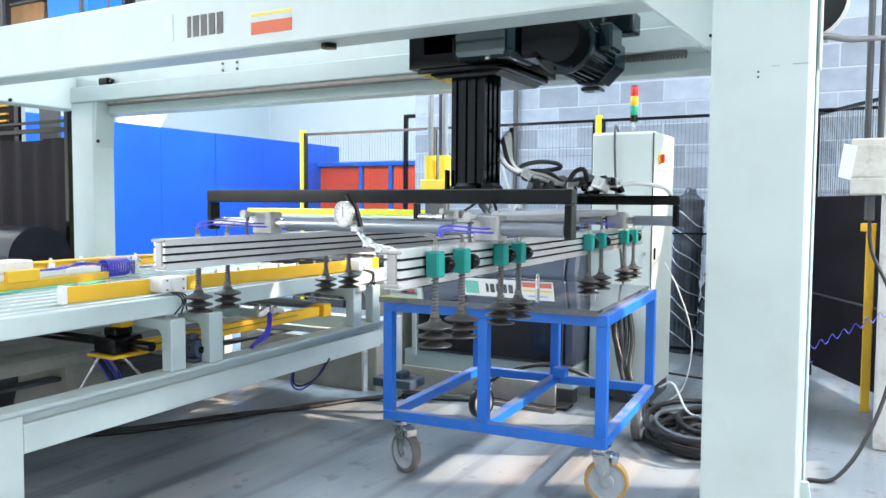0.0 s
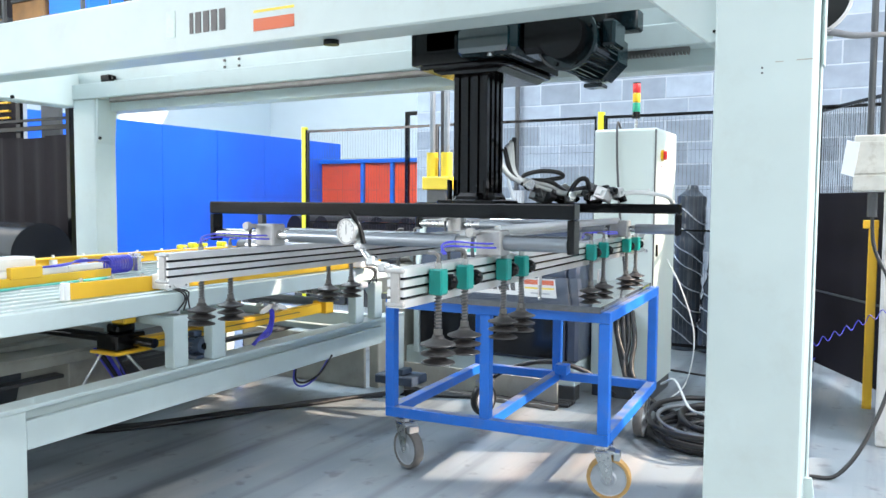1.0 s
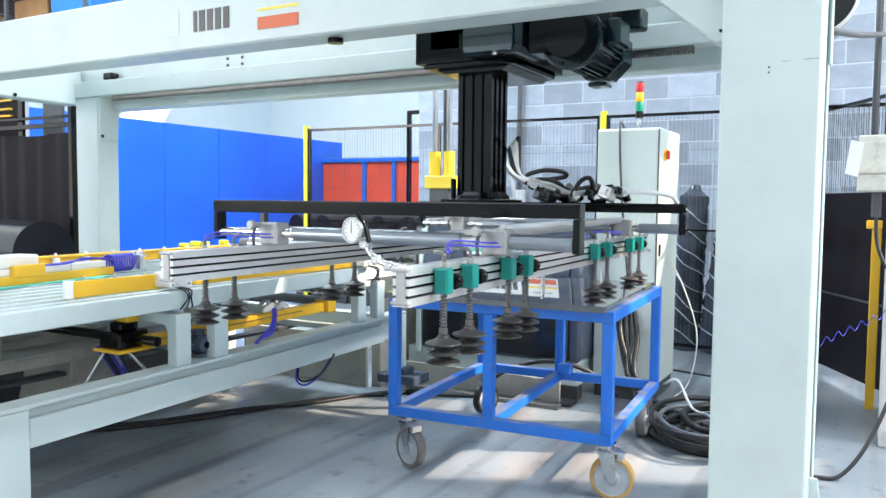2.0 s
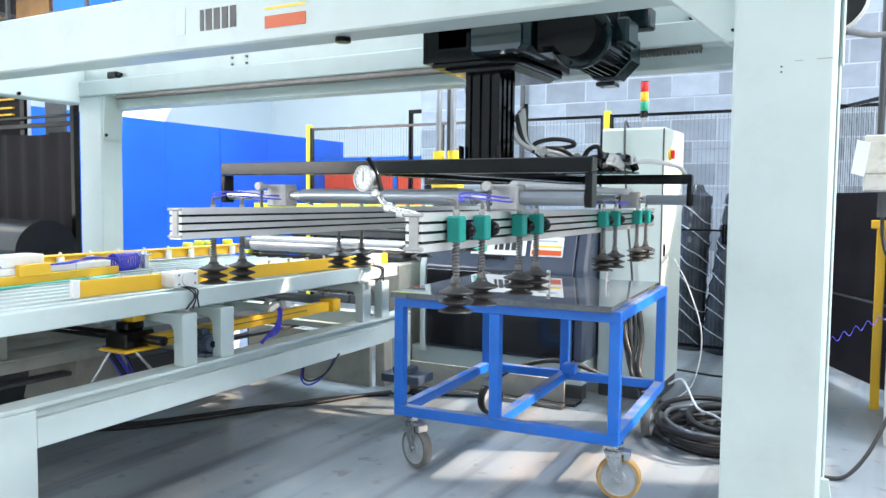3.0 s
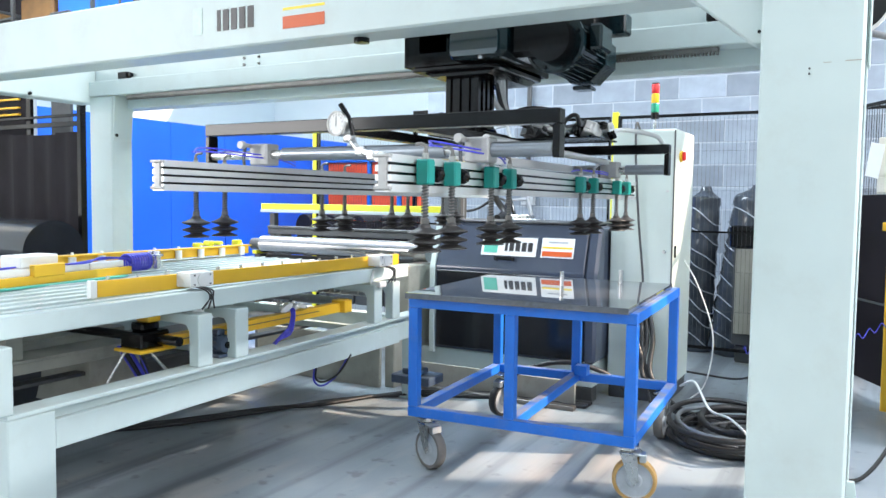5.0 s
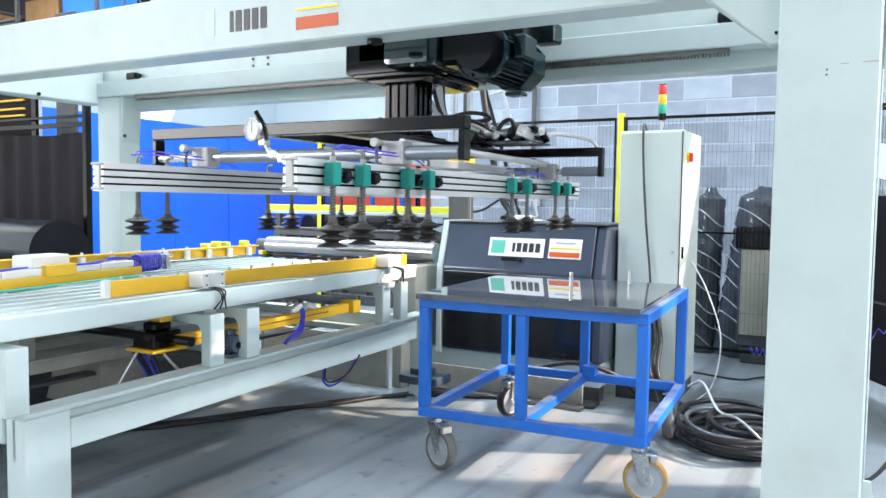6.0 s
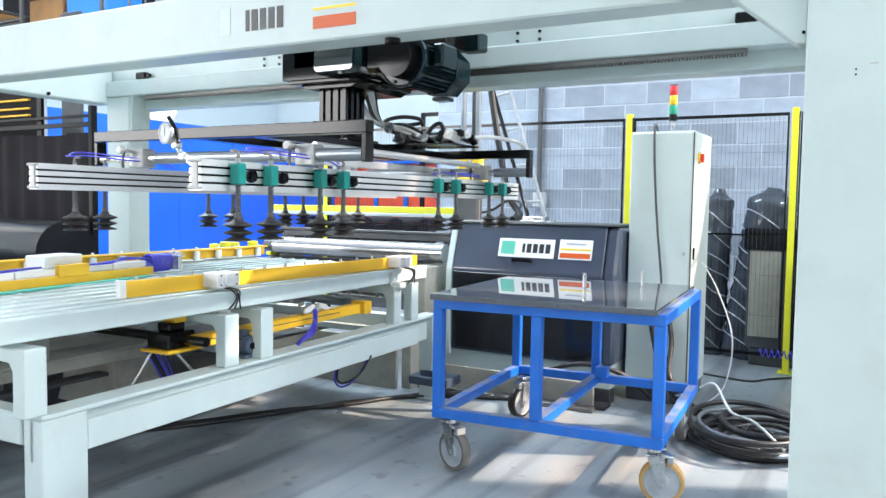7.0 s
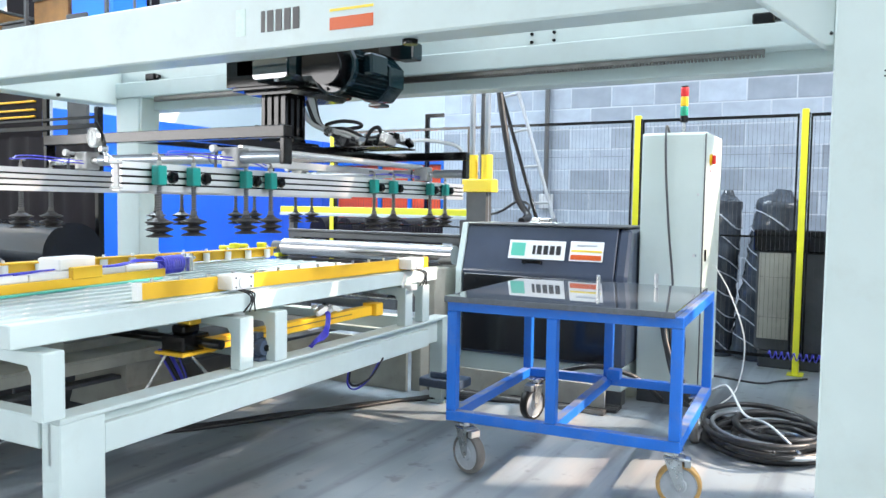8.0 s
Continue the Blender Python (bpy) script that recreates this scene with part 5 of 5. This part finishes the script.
# ---- cables on the floor ----
def floor_cables():
    random.seed(21)
    for j in range(5):
        o = 0.03 * j
        cable("floor_cable", [(-3.3, -0.75 + o, 0.012), (-2.8, -0.40 + o, 0.012), (-2.43, 0.22 + o, 0.012), (-2.2, 0.72 - o, 0.012), (-1.85, 1.10 + o, 0.012), (-1.3, 1.36 + o, 0.012), (-0.7, 1.45 + o, 0.014)], 0.012 + 0.002 * (j % 2), CABLE, "black cable lying across the concrete floor")
    for k, mat, label in ((0.0, CABLE, "black cable looping below the conveyor rail"), (0.012, HOSE, "blue hose looping below the conveyor rail")):
        cable("hanging_cable", [(-1.77 - k, 0.02, 0.43), (-1.80 - k, 0.05, 0.34 - k), (-1.82 - k, 0.15, 0.30 - 2 * k), (-1.80 - k, 0.26, 0.33 - k), (-1.77 - k, 0.34, 0.43)], 0.006, mat, label)
    # heap of coiled cable by the trolley
    c0 = Vector((0.24, 1.18, 0))
    for j in range(11):
        r = random.uniform(0.20, 0.33)
        ox, oy, z = random.uniform(-0.05, 0.05), random.uniform(-0.10, 0.10), 0.016 + 0.011 * j
        ph = random.uniform(0, 6)
        pts = []
        for i in range(14):
            a = ph + i * 2 * math.pi / 12.5
            rr = r * (1 + 0.08 * math.sin(2 * a + j))
            pts.append((c0.x + ox + rr * math.cos(a), c0.y + oy + 1.25 * rr * math.sin(a), z + 0.008 * math.sin(a * 2 + j)))
        cable("coiled_cable", pts, random.choice((0.013, 0.016, 0.02)), CABLE if j % 4 else GREYTUBE, "thick black cable coiled on the floor", steps=5)
    for j in range(5):
        r = [random.uniform(-0.5, 0.5) for _ in range(8)]
        cable("supply_cable", [(-0.52 + 0.03 * j, 1.815, 0.62 + 0.05 * r[0]), (-0.47 + 0.03 * j + 0.02 * r[1], 1.70 + 0.03 * r[2], 0.44 + 0.03 * r[3]), (-0.34 + 0.05 * r[4], 1.56 + 0.04 * r[5], 0.22 + 0.05 * r[6]), (-0.16 + 0.05 * r[7], 1.47 + 0.05 * r[0], 0.09 + 0.03 * r[1]), (0.05 + 0.04 * r[2], 1.38 + 0.07 * r[3], 0.05 + 0.02 * abs(r[4])), (0.2, 1.28 + 0.08 * r[5], 0.06 + 0.02 * abs(r[6]))], 0.015 + 0.002 * (j % 3), CABLE, "thick black cable running from the cabinet to the floor")
    cable("bridge_cable", [(-1.35, 1.45, 0.03), (-1.15, 1.40, 0.20), (-0.85, 1.40, 0.30), (-0.6, 1.5, 0.24), (-0.45, 1.62, 0.08)], 0.016, CABLE, "black cable arching between machine and cabinet")
    cable("pale_cable", [(-0.24, 2.1, 0.95), (-0.10, 1.9, 0.78), (0.02, 1.75, 0.50), (0.0, 1.65, 0.22), (-0.10, 1.6, 0.10)], 0.0045, WHITECABLE, "pale grey cable looping down to the floor")
    cable("pale_cable", [(-0.12, 1.50, 0.22), (-0.02, 1.42, 0.27), (0.10, 1.25, 0.16), (0.25, 1.05, 0.17), (0.42, 0.85, 0.10)], 0.0075, WHITECABLE, "pale grey cable lying over the coil")
    cable("thin_cable", [(-0.26, 2.4, 0.12), (0.0, 2.75, 0.03), (0.12, 3.0, 0.012), (0.3, 3.2, 0.012)], 0.008, CABLE, "thin black cable on the floor")
    pts = [(0.0 + 0.0065 * i, 3.30 + 0.03 * math.cos(i * 0.9), 0.16 + 0.03 * math.sin(i * 0.9)) for i in range(98)]
    cable("spiral_hose", pts, 0.006, HOSE, "blue-violet spiral air hose along the fence foot", n=5, curve=False)


floor_cables()


# ---- things behind the fence and at the right ----
def clutter():
    # ladder behind the cover
    l = thing("ladder", "aluminium ladder leaning beside the machine cover", "ladder")
    for a, b in (((-2.34, 3.02, 2.50), (-1.86, 2.9, 1.18)), ((-2.22, 3.10, 2.55), (-1.74, 3.0, 1.18))):
        part("stile", rod(a, b, 0.017, 10), GREYWHEEL if a[0] > -2.3 else BLACK, l, smooth=40)
    for k in range(4):
        t = 0.15 + 0.24 * k
        a = Vector((-2.34, 3.02, 2.50)).lerp(Vector((-1.86, 2.9, 1.18)), t)
        b = Vector((-2.22, 3.10, 2.55)).lerp(Vector((-1.74, 3.0, 1.18)), t)
        part("rung", rod(a, b, 0.012, 8), GREYWHEEL, l)
    part("foot_block", boxes([((-1.98, 2.80, 1.12), (-1.62, 3.0, 1.19)), ((-1.90, 2.82, 1.191), (-1.70, 2.95, 1.225))], 0.005), STEEL, l)
    part("support", box((-1.9, 2.7, 0), (-1.7, 2.98, 1.119), 0.004), PIT, l)
    cable("ladder_hose", [(-2.16, 2.6, 2.6), (-2.08, 2.6, 2.1), (-1.98, 2.6, 1.6), (-1.92, 2.6, 1.38), (-1.80, 2.55, 1.24), (-1.76, 2.3, 1.206)], 0.028, CABLE, "thick black hose hanging beside the ladder")
    cable("ladder_cable", [(-2.55, 2.8, 1.24), (-2.2, 2.75, 1.26), (-2.0, 2.75, 1.36), (-1.86, 2.7, 1.33), (-1.84, 2.5, 1.21)], 0.012, CABLE, "black cable looping behind the cover")
    p = thing("wall_conduit", "grey conduit pipe with a switch box on the block wall", "conduit")
    part("pipe", rod((-2.41, 4.46, 1.45), (-2.41, 4.46, 3.2), 0.026, 14), PIT, p, smooth=50)
    part("switch_box", box((-2.47, 4.42, 1.30), (-2.33, 4.498, 1.46), 0.006), GREYWHEEL, p)
    o = thing("socket_box", "small white socket box on a stand behind the cover", "socket box")
    part("box", box((-2.42, 2.72, 1.20), (-2.34, 2.78, 1.29), 0.005), WHITE, o)
    part("stand", rod((-2.38, 2.75, 0.0), (-2.38, 2.75, 1.199), 0.015, 10), PIT, o)
    # dark gate frame behind
    f = thing("gate_frame", "dark square gate frame behind the fence", "frame")
    for x in (-5.55, -4.55):
        part("upright", box((x, 7.2, 0), (x + 0.06, 7.26, 2.75), 0.003), BLACK, f)
    part("head", box((-5.49, 7.2, 2.69), (-4.551, 7.26, 2.75), 0.003), BLACK, f)
    # film-wrapped rolls standing by the wall
    for x, y, r, h, lean in ((-0.50, 3.95, 0.13, 1.42, 2), (-0.20, 3.95, 0.205, 1.44, 8)):
        w = thing("wrapped_roll", "tall roll wrapped in dark shiny film leaning by the wall", "wrapped roll", pose(x, y, 0.0, 0, lean, 0), group="wrapped rolls")
        prof, z, k = [], 0.0, 0
        while z < h - 0.06:
            prof += [(r * (0.97 + 0.03 * math.sin(k * 2.3)), z), (r * (1.03 + 0.03 * math.cos(k * 1.7)), z + 0.05), (r * 0.985, z + 0.10)]
            z += 0.13
            k += 1
        prof += [(r * 0.9, h - 0.02), (r * 0.45, h + 0.03), (r * 0.3, h + 0.08)]
        part("roll", lathe(prof, 22), WRAP, w, smooth=60)
        # folds of the film, coloured paler than the wrap to imitate bright glints
        for k in range(8):
            zz = 0.14 + 0.155 * k + 0.02 * math.sin(k * 2.1)
            pts = [(1.035 * r * math.cos(a), 1.035 * r * math.sin(a), zz - 0.09 * math.cos(a) + 0.012 * math.sin(3 * a + k)) for a in [i * math.pi / 12 for i in range(25)]]
            part("film_fold", tube(pts, 0.006, 6, curve=False), FILM_GLINT, w, smooth=60)
    c = thing("bin", "dark bin with a pale slatted side behind the fence", "bin")
    part("box", box((-0.14, 3.55, 0.15), (0.40, 3.75, 0.98), 0.01), PIT, c)
    part("lid", box((-0.17, 3.53, 0.982), (0.43, 3.77, 1.16), 0.01), BLACK, c)
    part("front", box((-0.12, 3.535, 0.25), (0.12, 3.549, 0.97), 0.002), DUSTY, c)
    part("plinth", box((-0.11, 3.57, 0), (0.37, 3.73, 0.149), 0.01), PIT, c)
    # right-hand side: angled screen, post, junction box, conduit
    s = thing("dark_screen", "dark welding screen hung on a mesh fence", "screen", pose(0.566, 3.477, 0, 0, 0, -62))
    part("sheet", box((0, 0, 0.10), (1.95, 0.02, 1.42), 0.004), CURTAIN, s)
    part("wire", box((0, -0.012, 0.66), (1.95, -0.004, 0.675), 0), PIT, s)
    bm = bmesh.new()
    for k in range(58):
        rod((0.02 + 0.0335 * k, 0.03, 0.10), (0.02 + 0.0335 * k, 0.03, 2.05), 0.002, 4, bm)
    tagged(part("mesh", bm, BLACK, s), kind="stuff")
    part("frame", boxes([((0, 0.022, 2.05), (1.95, 0.04, 2.075)), ((0, 0.022, 0.0), (0.03, 0.04, 2.049)), ((1.92, 0.022, 0.0), (1.95, 0.04, 2.049))], 0), BLACK, s)
    y = thing("screen_post", "warm yellow post at the end of the dark screen", "post", pose(0.993, 2.45, 0))
    part("post", box((-0.028, -0.03, 0), (0.028, 0.03, 1.18), 0.004), YELLOW, y)
    part("cap", box((-0.062, -0.035, 1.181), (0.030, 0.035, 1.235), 0.004), YELLOW, y)
    w = thing("concrete_pillar", "whitewashed concrete pillar with worn edges", "pillar", kind="structure")
    part("shaft", box((1.04, 1.55, 0.0), (1.5, 2.0, 6.5), 0.01), LIMEWASH, w)
    b = thing("junction_box", "white electrical box with papers taped on, fixed to the pillar", "junction box")
    part("box", box((0.885, 1.35, 1.405), (1.09, 1.548, 1.70), 0.006), CREAM, b)
    part("paper", box((0.89, 1.343, 1.50), (1.03, 1.348, 1.665), 0.001), CREAM, b)
    part("paper", turn(box((-0.05, 0, -0.09), (0.05, 0.003, 0.09), 0.001), pose(0.868, 1.36, 1.58, 0, 12, -50)), SIGNWHITE, b)
    part("cover", box((0.892, 1.340, 1.41), (1.06, 1.3495, 1.49), 0.003), CREAM, b)
    part("outlet", rod((0.98, 1.45, 1.40), (0.98, 1.45, 1.27), 0.026, 10), PIT, b)
    for x in (0.957, 1.018):
        cd = thing("riser_pipe", "dark conduit pipe rising from the electrical box", "conduit")
        part("pipe", rod((x, 1.45, 1.701), (x, 1.45, 6.4), 0.017, 12), PIT, cd, smooth=50)
    cable("box_cable", [(0.98, 1.45, 1.28), (1.0, 1.42, 1.1), (1.10, 1.3, 0.85), (1.10, 1.15, 0.5), (1.0, 0.98, 0.2), (0.88, 0.86, 0.03), (0.76, 0.82, 0.012)], 0.010, CABLE, "black cable from the electrical box to the floor")
    pts = [(0.60 + 0.0036 * i, 1.30 + 0.018 * math.cos(i * 0.42), 0.505 + 0.0022 * i + 0.018 * math.sin(i * 0.42)) for i in range(140)]
    cable("spiral_lead", pts, 0.0022, HOSE, "thin blue-violet spiral lead stretched sideways", n=5, curve=False)
    cable("wall_lead", [(0.79, -0.46, 1.88), (0.84, -0.44, 1.895), (0.90, 0.1, 1.98), (0.97, 0.8, 2.11), (1.02, 1.4, 2.22), (1.06, 1.52, 2.24)], 0.012, PIT, "grey conduit hose between column and pillar")
    r = thing("hose_reel", "black hose reel with a pale rim behind the column", "hose reel")
    part("drum", rod((0.772, -0.42, 2.02), (0.772, -0.38, 2.02), 0.125, 32), CABLE, r, smooth=40)
    part("rim", lathe([(0.125, 0.0), (0.135, 0.003), (0.135, 0.014), (0.125, 0.017)], 36, m=pose(0.772, -0.42, 2.02, 90), hollow=True), WHITE, r, smooth=40)
    part("bracket", box((0.70, -0.728, 1.98), (0.74, -0.43, 2.02), 0.003), PIT, r)
    e = thing("hose_end", "black hose end lying on the floor by the column", "hose")
    part("hose", tube([(0.88, -0.3, 0.03), (0.94, -0.05, 0.04), (1.0, 0.05, 0.08), (0.97, 0.15, 0.04), (0.9, 0.2, 0.03)], 0.03, 10), CABLE, e, smooth=60)
    # pegs and a valve on the slab
    for x, yy in ((-0.539, 0.656), (-0.281, 0.923)):
        g = tagged(obj("peg", turn(rod((x, yy, 0.888), (x, yy, 0.965), 0.011, 14), TROLLEY), STEEL, smooth=40), "small brass-coloured steel peg standing on the slab", "peg", "pegs on the slab")
    # shelf hung from the roof
    k = thing("hanging_shelf", "dark storage shelf hung from the roof with yellow beams", "shelf")
    for x in (-11.6, -10.1, -8.35):
        part("hanger", box((x, 3.5, 3.50), (x + 0.05, 3.55, 6.5), 0.004), PIT, k)
    part("beam", box((-11.8, 3.40, 3.42), (-8.25, 3.48, 3.54), 0.004), YELLOW, k)
    part("shelf", box((-11.8, 3.481, 3.44), (-8.25, 4.4, 3.50), 0.004), PIT, k)
    part("beam", box((-11.8, 3.40, 4.42), (-8.25, 3.48, 4.56), 0.004), YELLOW, k)
    part("backing", box((-11.8, 4.3, 3.501), (-8.25, 4.34, 5.6), 0.004), CURTAIN, k)
    for x, ww, hh, mat, label in ((-11.7, 0.75, 0.62, TIMBER, "brown wooden crate standing on the hanging shelf"), (-10.85, 0.7, 0.40, PIT, "dark grey crate standing on the hanging shelf"), (-10.05, 0.75, 0.66, TIMBER, "brown wooden crate standing on the hanging shelf"), (-9.2, 0.86, 0.75, PANELBLUE, "blue crate standing on the hanging shelf")):
        bx = thing("crate", label, "crate", group="crates")
        part("crate_body", box((x, 3.62, 3.501), (x + ww, 4.2, 3.5 + hh), 0.02), mat, bx)
        part("crate_rim", box((x - 0.01, 3.61, 3.5 + hh + 0.001), (x + ww + 0.01, 4.21, 3.54 + hh), 0.006), PIT, bx)
    for x, r in ((-7.75, 0.02), (-7.45, 0.012), (-6.95, 0.03), (-6.7, 0.012)):
        hg = thing("roof_cable", "dark supply cable hanging from the roof with a hook", "cable", group="roof cables")
        part("drop", rod((x, 3.5, 3.35), (x, 3.5, 6.5), r, 10), PIT, hg)
        part("hook", tube([(x, 3.5, 3.35), (x + 0.05, 3.5, 3.28), (x + 0.1, 3.5, 3.33), (x + 0.08, 3.5, 3.42)], 0.012, 8), BLACK, hg, smooth=60)


clutter()
block_wall()


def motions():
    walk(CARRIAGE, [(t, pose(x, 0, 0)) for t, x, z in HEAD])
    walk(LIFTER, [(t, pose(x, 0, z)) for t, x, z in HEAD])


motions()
